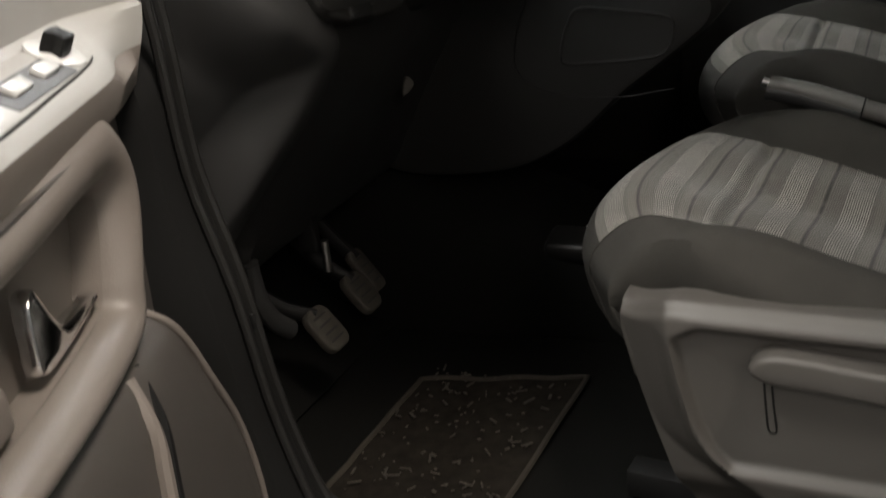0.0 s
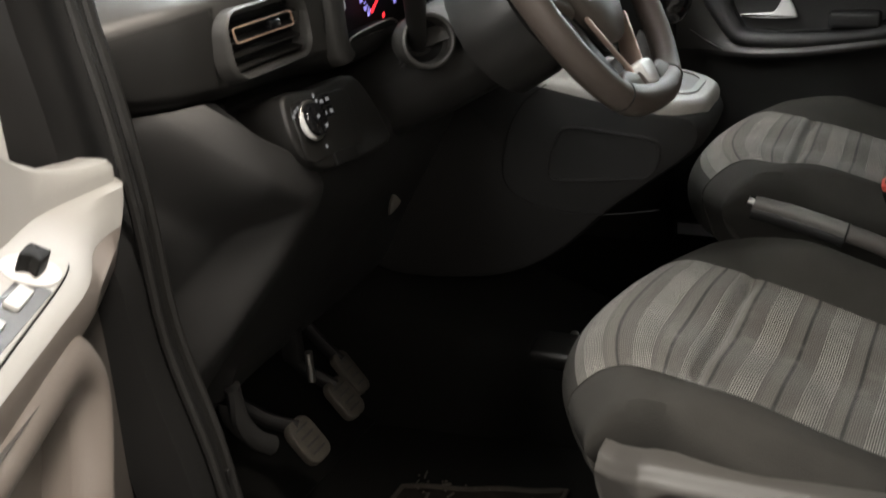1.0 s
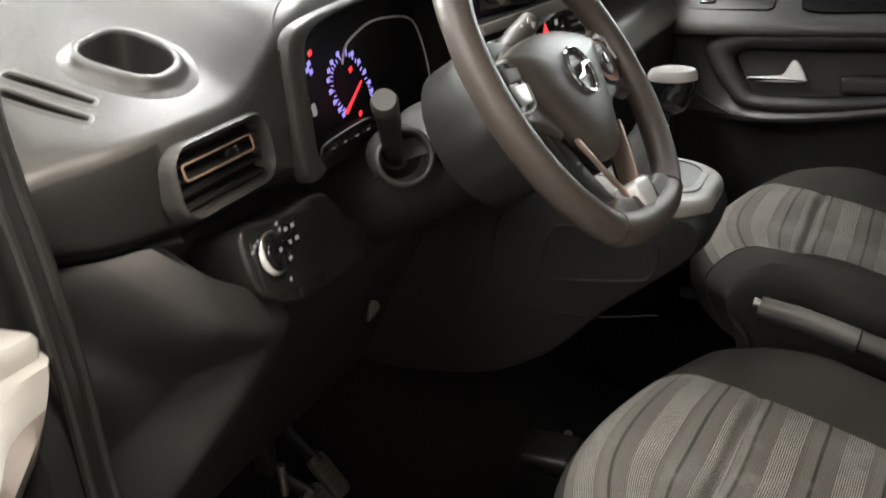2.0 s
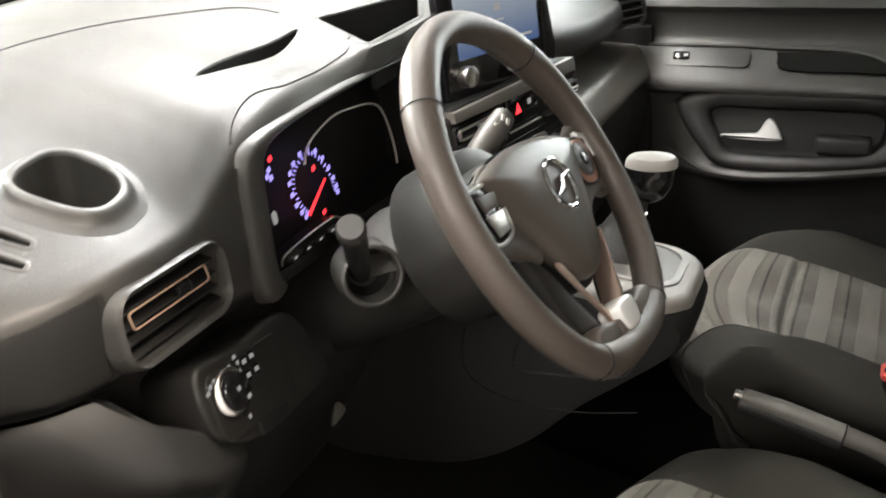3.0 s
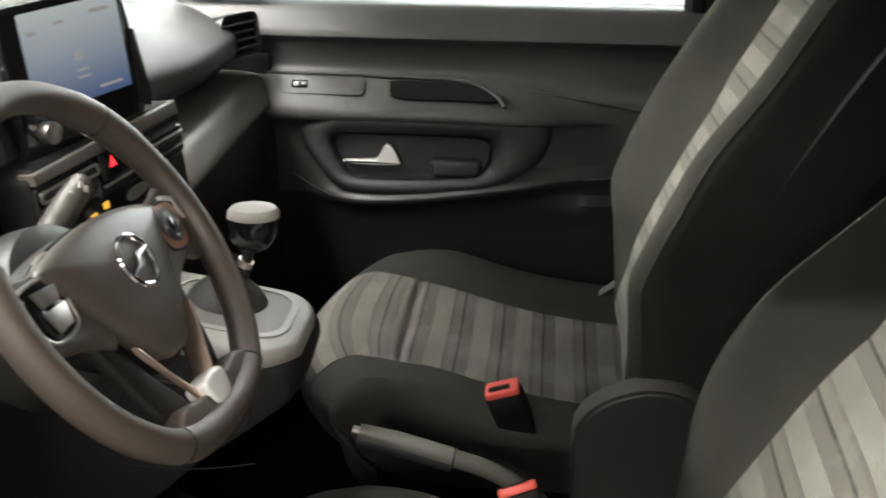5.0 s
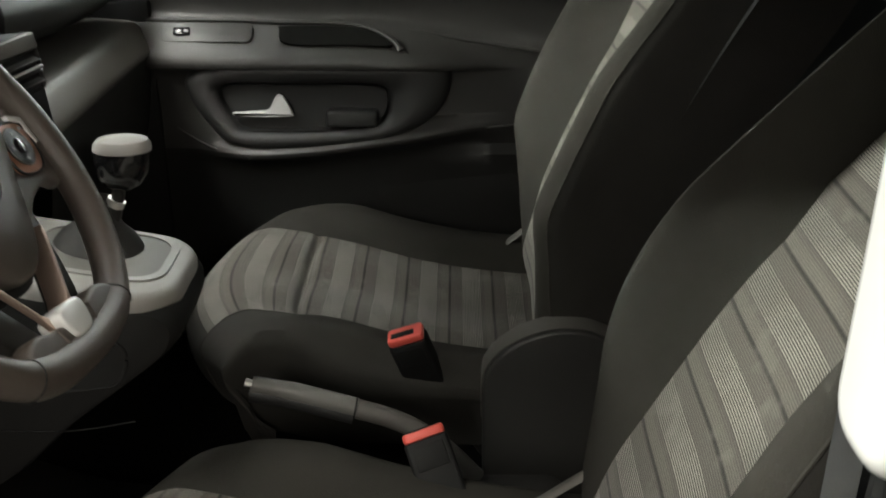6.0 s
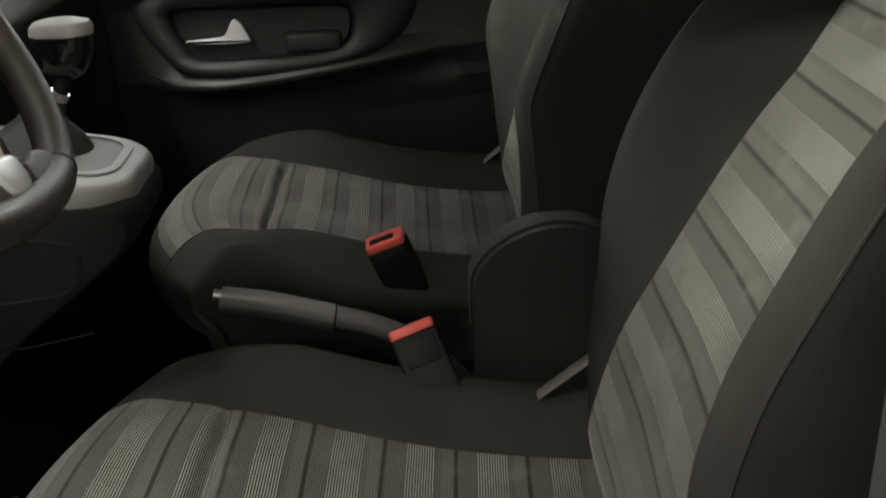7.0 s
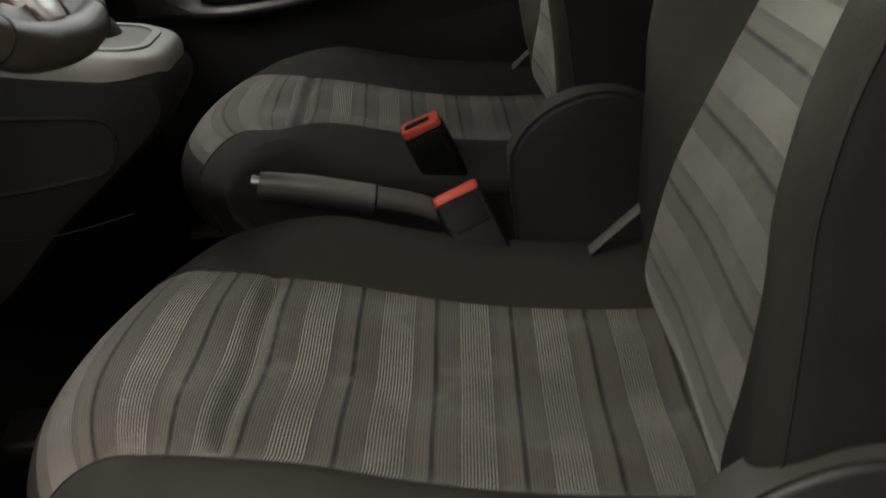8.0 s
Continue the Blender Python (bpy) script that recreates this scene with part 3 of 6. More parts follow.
lever = spline([(-0.03, 0.0), (-0.045, 0.016), (-0.075, 0.019), (-0.16, 0.012), (-0.26, 0.008), (-0.33, 0.004), (-0.345, -0.012), (-0.33, -0.03), (-0.22, -0.028), (-0.10, -0.017), (-0.05, -0.014)], 4, True)
part("height_lever", prism(lever, 0.036, Matrix(((0, 0, -1, -0.642), (1, 0, 0, -0.012), (0, 1, 0, 0.718), (0, 0, 0, 1))), 0.007, 3), SHIELD, shield, "grey plastic seat height lever")
slot = [Vector((-0.6445, y + 0.006, z - 0.016)) for y, z in spline([(-0.06, 0.715), (-0.063, 0.68), (-0.067, 0.648), (-0.073, 0.644), (-0.075, 0.65), (-0.071, 0.68), (-0.068, 0.715)], 4)]
part("slot", tube(slot, 0.0012, 6), BLACK, shield)


def buckle(x, y, z, lean, side, label):
    ob = thing("seat_belt_buckle", label, "belt buckle", (x, y - 0.06, z - 0.12), "belt buckles")
    m = Matrix.Translation((x, y, z)) @ Matrix.Rotation(radians(side), 4, "Y") @ Matrix.Rotation(radians(lean), 4, "X")
    body = part("housing", prism(rrect(0.034, 0.056, 0.006), 0.0, m, 0.004, 2, back=0.085), BLACK, ob, "black plastic housing")
    part("release_button", prism(rrect(0.031, 0.053, 0.006), 0.012, m, 0.003, 2), RED, body, "red release button")
    part("slit", block(0.010, 0.034, 0.004, m @ pose(-0.004, 0.003, 0.0118), 0.001), BLACK, body)
    part("face_plate", block(0.003, 0.040, 0.030, m @ pose(-0.0172, 0.0, -0.022), 0.001), BLACK, body)
    part("stalk", tube([m @ Vector((0, 0, -0.08)), m @ Vector((0.004, -0.004, -0.12)), m @ Vector((0.01, -0.02, -0.18)), m @ Vector((0.01, -0.03, -0.25))], 0.014, 8, flat=0.5), RUBBER, ob)
    return ob


buckle(0.112, -0.172, 0.838, -20, -8, "black seat belt buckle with a red button beside the passenger seat")
buckle(-0.110, -0.200, 0.822, -20, 34, "black seat belt buckle with a red button beside the driver's seat")

# ---- dashboard ----
dash = thing("dashboard", "grey moulded plastic dashboard with vents, instruments and touch screen", "dashboard", (0, 0.6, 1.0))
STATIONS = [
    (-0.86, [(1.08, 1.31), (0.90, 1.325), (0.74, 1.315), (0.66, 1.30), (0.60, 1.275), (0.55, 1.252), (0.535, 1.23), (0.535, 1.19), (0.55, 1.16), (0.60, 1.15), (0.69, 1.145)]),
    (-0.80, [(1.08, 1.33), (0.90, 1.345), (0.74, 1.335), (0.65, 1.315), (0.585, 1.285), (0.53, 1.262), (0.51, 1.24), (0.51, 1.20), (0.53, 1.17), (0.58, 1.155), (0.68, 1.15)]),
    (-0.74, [(1.08, 1.35), (0.90, 1.365), (0.74, 1.35), (0.635, 1.32), (0.555, 1.289), (0.495, 1.268), (0.475, 1.248), (0.474, 1.20), (0.488, 1.165), (0.55, 1.15), (0.67, 1.145)]),
    (-0.66, [(1.08, 1.365), (0.90, 1.383), (0.74, 1.367), (0.62, 1.332), (0.53, 1.299), (0.475, 1.273), (0.457, 1.255), (0.457, 1.20), (0.470, 1.163), (0.53, 1.145), (0.66, 1.135)]),
    (-0.58, [(1.08, 1.372), (0.90, 1.395), (0.74, 1.385), (0.62, 1.345), (0.53, 1.308), (0.475, 1.278), (0.456, 1.257), (0.457, 1.20), (0.470, 1.16), (0.53, 1.14), (0.66, 1.13)]),
    (-0.52, [(1.08, 1.378), (0.90, 1.402), (0.74, 1.396), (0.62, 1.37), (0.53, 1.340), (0.474, 1.312), (0.454, 1.288), (0.454, 1.21), (0.465, 1.157), (0.53, 1.137), (0.66, 1.125)]),
    (-0.475, [(1.08, 1.38), (0.90, 1.405), (0.74, 1.402), (0.62, 1.382), (0.53, 1.360), (0.478, 1.338), (0.450, 1.312), (0.450, 1.22), (0.46, 1.15), (0.53, 1.13), (0.66, 1.12)]),
    (-0.40, [(1.08, 1.383), (0.90, 1.408), (0.74, 1.405), (0.62, 1.388), (0.53, 1.370), (0.478, 1.354), (0.448, 1.326), (0.448, 1.22), (0.46, 1.148), (0.53, 1.128), (0.66, 1.12)]),
    (-0.30, [(1.08, 1.385), (0.90, 1.41), (0.74, 1.408), (0.62, 1.388), (0.53, 1.368), (0.478, 1.355), (0.448, 1.328), (0.448, 1.22), (0.46, 1.146), (0.53, 1.126), (0.66, 1.12)]),
    (-0.20, [(1.08, 1.388), (0.90, 1.413), (0.74, 1.412), (0.62, 1.396), (0.53, 1.378), (0.460, 1.362), (0.438, 1.336), (0.446, 1.22), (0.455, 1.144), (0.53, 1.124), (0.66, 1.12)]),
    (-0.135, [(1.08, 1.39), (0.90, 1.415), (0.74, 1.413), (0.62, 1.402), (0.53, 1.384), (0.455, 1.366), (0.433, 1.348), (0.435, 1.24), (0.43, 1.13), (0.50, 1.09), (0.66, 1.08)]),
    (-0.10, [(1.08, 1.39), (0.90, 1.415), (0.74, 1.415), (0.62, 1.404), (0.53, 1.385), (0.452, 1.367), (0.430, 1.348), (0.420, 1.255), (0.415, 1.11), (0.44, 1.04), (0.66, 1.02)]),
    (0.05, [(1.08, 1.39), (0.90, 1.415), (0.74, 1.415), (0.62, 1.404), (0.53, 1.390), (0.46, 1.372), (0.424, 1.352), (0.39, 1.245), (0.39, 1.10), (0.43, 1.03), (0.66, 1.0)]),
    (0.19, [(1.08, 1.39), (0.90, 1.41), (0.74, 1.408), (0.62, 1.40), (0.53, 1.39), (0.475, 1.375), (0.43, 1.345), (0.365, 1.245), (0.375, 1.13), (0.43, 1.06), (0.66, 1.02)]),
    (0.24, [(1.08, 1.388), (0.90, 1.405), (0.74, 1.398), (0.62, 1.382), (0.53, 1.362), (0.46, 1.335), (0.41, 1.305), (0.385, 1.26), (0.40, 1.21), (0.46, 1.19), (0.66, 1.18)]),
    (0.45, [(1.08, 1.378), (0.90, 1.392), (0.74, 1.382), (0.62, 1.362), (0.53, 1.34), (0.455, 1.312), (0.395, 1.282), (0.366, 1.25), (0.372, 1.212), (0.43, 1.195), (0.66, 1.19)]),
    (0.63, [(1.08, 1.365), (0.90, 1.38), (0.74, 1.372), (0.62, 1.352), (0.53, 1.33), (0.455, 1.303), (0.39, 1.278), (0.36, 1.255), (0.364, 1.212), (0.43, 1.195), (0.66, 1.19)]),
    (0.70, [(1.08, 1.355), (0.90, 1.37), (0.74, 1.362), (0.62, 1.34), (0.53, 1.318), (0.455, 1.29), (0.41, 1.265), (0.395, 1.245), (0.40, 1.212), (0.45, 1.195), (0.66, 1.19)]),
]
N = 14
dash_rows = loft(STATIONS, 14, N)
TRAY = [(-0.190, 0.534), (0.010, 0.489), (-0.083, 0.446), (-0.222, 0.450)]
# the pad lies flat round the storage tray
slab = np.linalg.lstsq(np.array([(x, y, 1.0) for x, y in TRAY]), np.array((1.380, 1.382, 1.363, 1.361)), rcond=None)[0]


def inside(poly, x, y):
    hit = False
    for (ax, ay), (bx, by) in zip(poly, poly[1:] + poly[:1]):
        if (ay > y) != (by > y) and x < (bx - ax) * (y - ay) / (by - ay) + ax:
            hit = not hit
    return hit


def away(poly, x, y):
    """The distance of x, y outside an outline."""
    if inside(poly, x, y):
        return 0.0
    best = 9.0
    for (ax, ay), (bx, by) in zip(poly, poly[1:] + poly[:1]):
        k = min(1.0, max(0.0, ((x - ax) * (bx - ax) + (y - ay) * (by - ay)) / ((bx - ax) ** 2 + (by - ay) ** 2)))
        best = min(best, math.hypot(x - ax - k * (bx - ax), y - ay - k * (by - ay)))
    return best


for row in dash_rows:
    for k in range(6 * N):
        x, y, z = row[k]
        if -0.28 < x < 0.06 and 0.435 < y < 0.58:
            f = smoothstep(0.035, 0.008, away(TRAY, x, y))
            row[k] = np.array((x, y, z + (slab[0] * x + slab[1] * y + slab[2] - z) * f))
CUP = [(-0.668, 0.582), (-0.592, 0.586), (-0.584, 0.512), (-0.648, 0.502)]


def eased(poly, turn):
    """A closed outline with rounded corners."""
    out = []
    for a, b, c in zip(poly[-1:] + poly[:-1], poly, poly[1:] + poly[:1]):
        a, b, c = np.array(a), np.array(b), np.array(c)
        p, q = b + (a - b) * turn, b + (c - b) * turn
        if out:
            last, n = np.array(out[-1]), 8
            out += [tuple(last + (p - last) * k / n) for k in range(1, n)]
        out += [tuple((1 - k) ** 2 * p + 2 * k * (1 - k) * b + k * k * q) for k in np.linspace(0, 1, 8)]
    last, first = np.array(out[-1]), np.array(out[0])
    return out + [tuple(last + (first - last) * k / 8) for k in range(1, 8)]


def swollen(line, by):
    """The outline moved outwards by a distance; it runs clockwise or the other way round."""
    turn = sum(a[0] * b[1] - a[1] * b[0] for a, b in zip(line, line[1:] + line[:1]))
    out = []
    for a, b, c in zip(line[-1:] + line[:-1], line, line[1:] + line[:1]):
        tx, ty = c[0] - a[0], c[1] - a[1]
        l = math.hypot(tx, ty) or 1
        k = by if turn > 0 else -by
        out.append((b[0] + ty / l * k, b[1] - tx / l * k))
    return out


SLIT = [tuple(q) for q in spline([(-0.436, 0.536), (-0.38, 0.541), (-0.335, 0.543), (-0.28, 0.541), (-0.232, 0.537), (-0.28, 0.522), (-0.335, 0.514), (-0.39, 0.519)], 6, True)]
SLOTS = [eased([(-0.742 + d, 0.60 - e), (-0.722 + d, 0.515 - e), (-0.716 + d, 0.517 - e), (-0.731 + d, 0.60 - e)], 0.2) for d, e in ((0.0, 0.0), (0.022, -0.012))]
WELLS = [eased(TRAY, 0.06), eased(CUP, 0.42), SLIT, *SLOTS]


def dash_gap(i, j):
    q = [dash_rows[i][j], dash_rows[i][j + 1], dash_rows[i + 1][j], dash_rows[i + 1][j + 1]]
    x, y, z = (sum(p[k] for p in q) / 4 for k in range(3))
    if -0.49 < x < -0.06 and 6 * N <= j < 8 * N and z > 1.155:
        return True
    if -0.695 < x < -0.555 and 1.182 < z < 1.243 and j >= 5 * N:
        return True
    if j >= 8 * N - 4 or (x < -0.70 and j >= 6 * N):
        return True
    return False


def dash_height(x, y):
    """The top surface's height at x, y."""
    def along(row):
        for p, q in zip(row[:6 * N + 2], row[1:6 * N + 3]):
            if (p[1] - y) * (q[1] - y) <= 0 and abs(p[1] - q[1]) > 1e-9:
                return p[2] + (q[2] - p[2]) * (y - p[1]) / (q[1] - p[1])
        return row[6 * N + 1][2]
    k = max(i for i in range(len(dash_rows) - 1) if dash_rows[i][0][0] <= x)
    a, b = dash_rows[k][0][0], dash_rows[k + 1][0][0]
    f = (x - a) / (b - a)
    return along(dash_rows[k]) * (1 - f) + along(dash_rows[k + 1]) * f


end_rows = [r[6 * N - 1:8 * N] for r in dash_rows if r[0][0] < -0.695]
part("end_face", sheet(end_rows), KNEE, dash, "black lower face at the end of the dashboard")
# Shade under the dashboard, put in as a blacker colour than the pad.
part("under_skirt", sheet([r[8 * N - 5:] for r in dash_rows]), KNEE, dash, "underside of the dashboard, blackened for shade")
pad = sheet(dash_rows, skip=dash_gap)
pad.normal_update()
for line in WELLS:
    for (ax, ay), (bx, by) in zip(line, line[1:] + line[:1]):
        span = math.hypot(bx - ax, by - ay)
        if span < 1e-6:
            continue
        near = []
        for f in pad.faces:
            q = f.calc_center_median()
            if f.normal.z > 0.2 and min(ax, bx) - 0.008 < q.x < max(ax, bx) + 0.008 and min(ay, by) - 0.008 < q.y < max(ay, by) + 0.008 and q.z > 1.25:
                near.append(f)
        parts = near + list({e for f in near for e in f.edges}) + list({v for f in near for v in f.verts})
        bmesh.ops.bisect_plane(pad, geom=parts, plane_co=(ax, ay, 1.3), plane_no=((by - ay) / span, -(bx - ax) / span, 0))
gone = []
for f in pad.faces:
    q = f.calc_center_median()
    if abs(f.normal.z) > 0.1 and q.z > 1.25 and any(inside(w, q.x, q.y) for w in WELLS):
        gone.append(f)
bmesh.ops.delete(pad, geom=gone, context="FACES")
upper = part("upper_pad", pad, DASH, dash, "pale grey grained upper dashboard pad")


def well(line, depth, shrink, lip, material, name, label):
    """A sunk tray in the dashboard's top with a softly rolled lip."""
    def ring(by, rise):
        return [Vector((x, y, dash_height(x, y) + rise)) for x, y in swollen(line, by)]
    lips = [ring(0.005, 0.0), ring(0.004, lip * 0.7), ring(0.0025, lip), ring(0.0005, lip), ring(-0.0008, lip - 0.002), ring(-0.0008, -0.004)]
    if lip > 0.003:
        lips = [ring(0.026, -0.002), ring(0.020, 0.0005), ring(0.0145, 0.0015), ring(0.0105, 0.004), ring(0.0085, lip * 0.8), ring(0.0065, lip), ring(0.003, lip + 0.0008), ring(0.0005, lip), ring(-0.001, lip - 0.003), ring(-0.001, -0.004)]
    edge = lips[-2]
    mid = sum(edge, Vector()) / len(edge)
    rows = [edge]
    for k in (0.25, 0.6, 1.0):
        rows.append([mid + (p - mid) * (1 - shrink * k) + Vector((0, 0, -depth * k)) for p in edge])
    rows.append([mid + Vector((0, 0, -depth))] * len(edge))
    body = part(name, sheet([r + r[:1] for r in rows]), material, upper, label)
    part("rim", sheet([r + r[:1] for r in lips]), DASH, body)


well(WELLS[1], 0.075, 0.12, 0.011, PLASTIC, "cup_well", "open cup well with a rolled rim")
well(WELLS[0], 0.06, 0.10, 0.001, BLACK, "tray_well", "open black storage tray")
well(SLIT, 0.014, 0.1, 0.0006, BLACK, "speaker_slit", "dark crescent slit")
part("pad_seam", tube([Vector((x, y, dash_height(x, y) + 0.0004)) for x, y in spline([(-0.66, 0.76), (-0.5, 0.74), (-0.35, 0.71), (-0.22, 0.64), (-0.2, 0.58)], 5)], 0.0012, 5), PANEL, upper)
for line in SLOTS:
    well(line, 0.012, 0.1, 0.0006, BLACK, "demister_slot", "black demister slot")

# instrument binnacle
BEZEL = [(-0.503, 1.24), (-0.503, 1.290), (-0.490, 1.312), (-0.458, 1.322), (-0.40, 1.327), (-0.30, 1.330), (-0.20, 1.331), (-0.120, 1.326), (-0.058, 1.295), (-0.045, 1.22), (-0.06, 1.165), (-0.20, 1.145), (-0.331, 1.145), (-0.44, 1.145), (-0.485, 1.15), (-0.50, 1.18)]
bz = [np.array(p) for p in spline(BEZEL, 5, True)]
mid = np.array((-0.300, 1.243))
BF = axes((0, 0.4435, 0), (1, 0, 0), (0, 0, 1))


def bezel_row(kx, kz, d, drop=0.0):
    return [(mid[0] + (p[0] - mid[0]) * kx, mid[1] + (p[1] - mid[1]) * kz - drop, d) for p in [*bz, bz[0]]]


def open_row(*a):
    r = bezel_row(*a)[:-1]
    k = 5 * 14
    return r[k:] + r[:5 * 10 + 1]


band = sheet([open_row(1.03, 1.03, -0.014), open_row(1.015, 1.01, -0.001), open_row(1.0, 1.0, 0.002), open_row(0.965, 0.982, 0.004), open_row(0.92, 0.95, 0.0045), open_row(0.865, 0.915, 0.001), open_row(0.845, 0.895, -0.006), open_row(0.830, 0.88, -0.033)])
bmesh.ops.transform(band, matrix=BF, verts=band.verts)
cluster = part("instrument_panel", band, DASH, dash, "instrument cluster under a grey hood with a backlit dial")
brow = []
for x in np.linspace(-0.25, -0.05, 18):
    k = max(i for i in range(len(dash_rows) - 1) if dash_rows[i][0][0] <= x)
    f = (x - dash_rows[k][0][0]) / (dash_rows[k + 1][0][0] - dash_rows[k][0][0])
    top = np.array(dash_rows[k][6 * N]) * (1 - f) + np.array(dash_rows[k + 1][6 * N]) * f
    foot = float(np.interp(x, (-0.30, -0.20, -0.12, -0.058, -0.045), (1.330, 1.331, 1.326, 1.295, 1.24)))
    brow.append([(x, top[1] + 0.004, top[2] + 0.002), (x, top[1] - 0.001, top[2] - 0.003), (x, 0.4415, (top[2] + foot) / 2), (x, 0.4405, foot - 0.004)])
part("hood_brow", sheet(brow), DASH, cluster, "grey brow beside the storage tray")
cave = sheet([bezel_row(0.834, 0.884, -0.012), bezel_row(0.80, 0.86, -0.045, 0.003), bezel_row(0.79, 0.88, -0.060, 0.005), bezel_row(0.02, 0.02, -0.060, 0.003)])
bmesh.ops.transform(cave, matrix=BF, verts=cave.verts)
part("binnacle_face", cave, BLACK, cluster, "black binnacle well")
kink = spline([(-0.497, 0.462), (-0.480, 0.470), (-0.453, 0.476), (-0.422, 0.476), (-0.392, 0.466), (-0.372, 0.464), (-0.304, 0.464), (-0.245, 0.464), (-0.23, 0.473), (-0.215, 0.475)], 5)
part("hood_seam", tube([(x, y, dash_height(x, y) + 0.0002) for x, y in kink], 0.0011, 6), PANEL, cluster)
part("side_seam", tube([(-0.508, 0.4515, z) for z in (1.30, 1.27, 1.23, 1.19)], 0.0011, 6, up=(1, 0, 0)), PANEL, cluster)
FACE = axes((0, 0.492, 0), (1, 0, 0), (0, 0, 1))
hoop_line = spline([(-0.335, 1.245), (-0.319, 1.267), (-0.264, 1.281), (-0.209, 1.278), (-0.163, 1.270), (-0.135, 1.252), (-0.112, 1.205), (-0.106, 1.160), (-0.132, 1.135), (-0.222, 1.135), (-0.28, 1.155)], 6)
# Reflective hoop given a pale base colour so it reads as lit.
part("dial_hoop", tube([FACE @ Vector((x, z, 0.008)) for x, z in hoop_line], 0.0016, 6), PALE, cluster, "thin reflective hoop round the display, whitened as if lit")
dial = [(-0.338, 1.183), (-0.355, 1.203), (-0.364, 1.232), (-0.352, 1.251), (-0.319, 1.259), (-0.289, 1.238), (-0.269, 1.207), (-0.262, 1.187)]
dial_line = spline(dial, 4)
for k, (x, z) in enumerate(dial_line):
    toward = math.degrees(math.atan2(1.212 - z, -0.312 - x))
    if k % 2 == 0:
        part("dial_figure", block(0.0062, 0.0055, 0.001, FACE @ pose(x, z, 0.004, 0, 0, 10), 0), VIOLET, cluster)
    part("dial_tick", block(0.0055, 0.0014, 0.001, FACE @ pose(x + 0.12 * (-0.312 - x), z + 0.12 * (1.212 - z), 0.0045, 0, 0, toward), 0), VIOLET, cluster)
part("needle", prism([(0.0, -0.0022), (0.052, -0.0009), (0.052, 0.0009), (0.0, 0.0022)], 0.002, FACE @ pose(-0.334, 1.184, 0.005, 0, 0, 35), 0), REDGLOW, cluster, "red dial needle")
for x, z, m in ((-0.311, 1.233, REDGLOW), (-0.298, 1.174, REDGLOW), (-0.286, 1.160, REDGLOW), (-0.396, 1.271, REDGLOW), (-0.401, 1.260, VIOLET), (-0.405, 1.254, VIOLET), (-0.398, 1.250, VIOLET)):
    part("warning_lamp", block(0.0065, 0.0055, 0.001, FACE @ pose(x, z, 0.004, 0, 0, 20), 0), m, cluster)
part("sticker", prism(rrect(0.009, 0.016, 0.004), 0.001, FACE @ pose(-0.405, 1.207, 0.006, 0, 0, 12)), INK, cluster, "small pale printed sign")
strip = spline([(-0.418, 1.156), (-0.411, 1.166), (-0.36, 1.170), (-0.305, 1.170), (-0.285, 1.163)], 5)
strip_box = part("button_strip", prism([(x, z - 0.001) for x, z in strip] + [(-0.285, 1.135), (-0.415, 1.135)], 0.016, FACE @ pose(0, 0, 0.0)), KNEE, cluster, "strip of trip buttons")
part("button_rim", tube([FACE @ Vector((x, z, 0.017)) for x, z in strip], 0.0014, 6), SATIN, strip_box)
for k, x in enumerate((-0.394, -0.366, -0.338, -0.31)):
    key = part("trip_button", prism(rrect(0.023, 0.009, 0.002), 0.004, FACE @ pose(x, 1.157, 0.016), 0.001), PLASTIC, strip_box)
    part("print_mark", block(0.006, 0.003, 0.0005, FACE @ pose(x, 1.157, 0.0203), 0), INK, key)

# driver's side vent
VF = axes((-0.624, 0.450, 1.213), (1, 0, 0), (0, 0.10, 1))
vo, vi = rrect(0.152, 0.073, 0.024), rrect(0.139, 0.060, 0.018)
vent_rows = [[(x * k, y * k, d) for x, y in vo] for k, d in ((1.06, -0.014), (1.02, -0.001), (1.0, 0.004), (0.965, 0.006))] + [[(x * k, y * k, d) for x, y in vi] for k, d in ((1.03, 0.0035), (1.0, 0.001), (0.98, -0.02))]
vent_bm = sheet([r + r[:1] for r in vent_rows])
bmesh.ops.transform(vent_bm, matrix=VF, verts=vent_bm.verts)
vent = part("air_vent", vent_bm, PLASTIC, dash, "side air vent with a bevelled frame")
part("duct", prism(rrect(0.141, 0.062, 0.019), -0.018, VF, 0, back=0.03), BLACK, vent)
for k in (-1.5, -0.5, 0.5, 1.5):
    part("slat", block(0.130, 0.002, 0.014, VF @ pose(0, 0.0135 * k - 0.003, -0.010, 18), 0.0008), KNEE, vent)
part("slat_trim", hoop(rrect(0.108, 0.0165, 0.0045), rrect(0.1055, 0.0140, 0.0035), 0.002, VF @ pose(-0.008, 0.010, 0.002, -8, 0, 0)), WARMCHROME, vent, "chrome slat trim tinted for a warm reflection")
part("slat_tab", block(0.020, 0.010, 0.008, VF @ pose(0.012, 0.009, 0.0), 0.002), GLOSS, vent)

# lower panel: recedes towards the pedals, with an angled end face beside the doorway
lower_rows = []
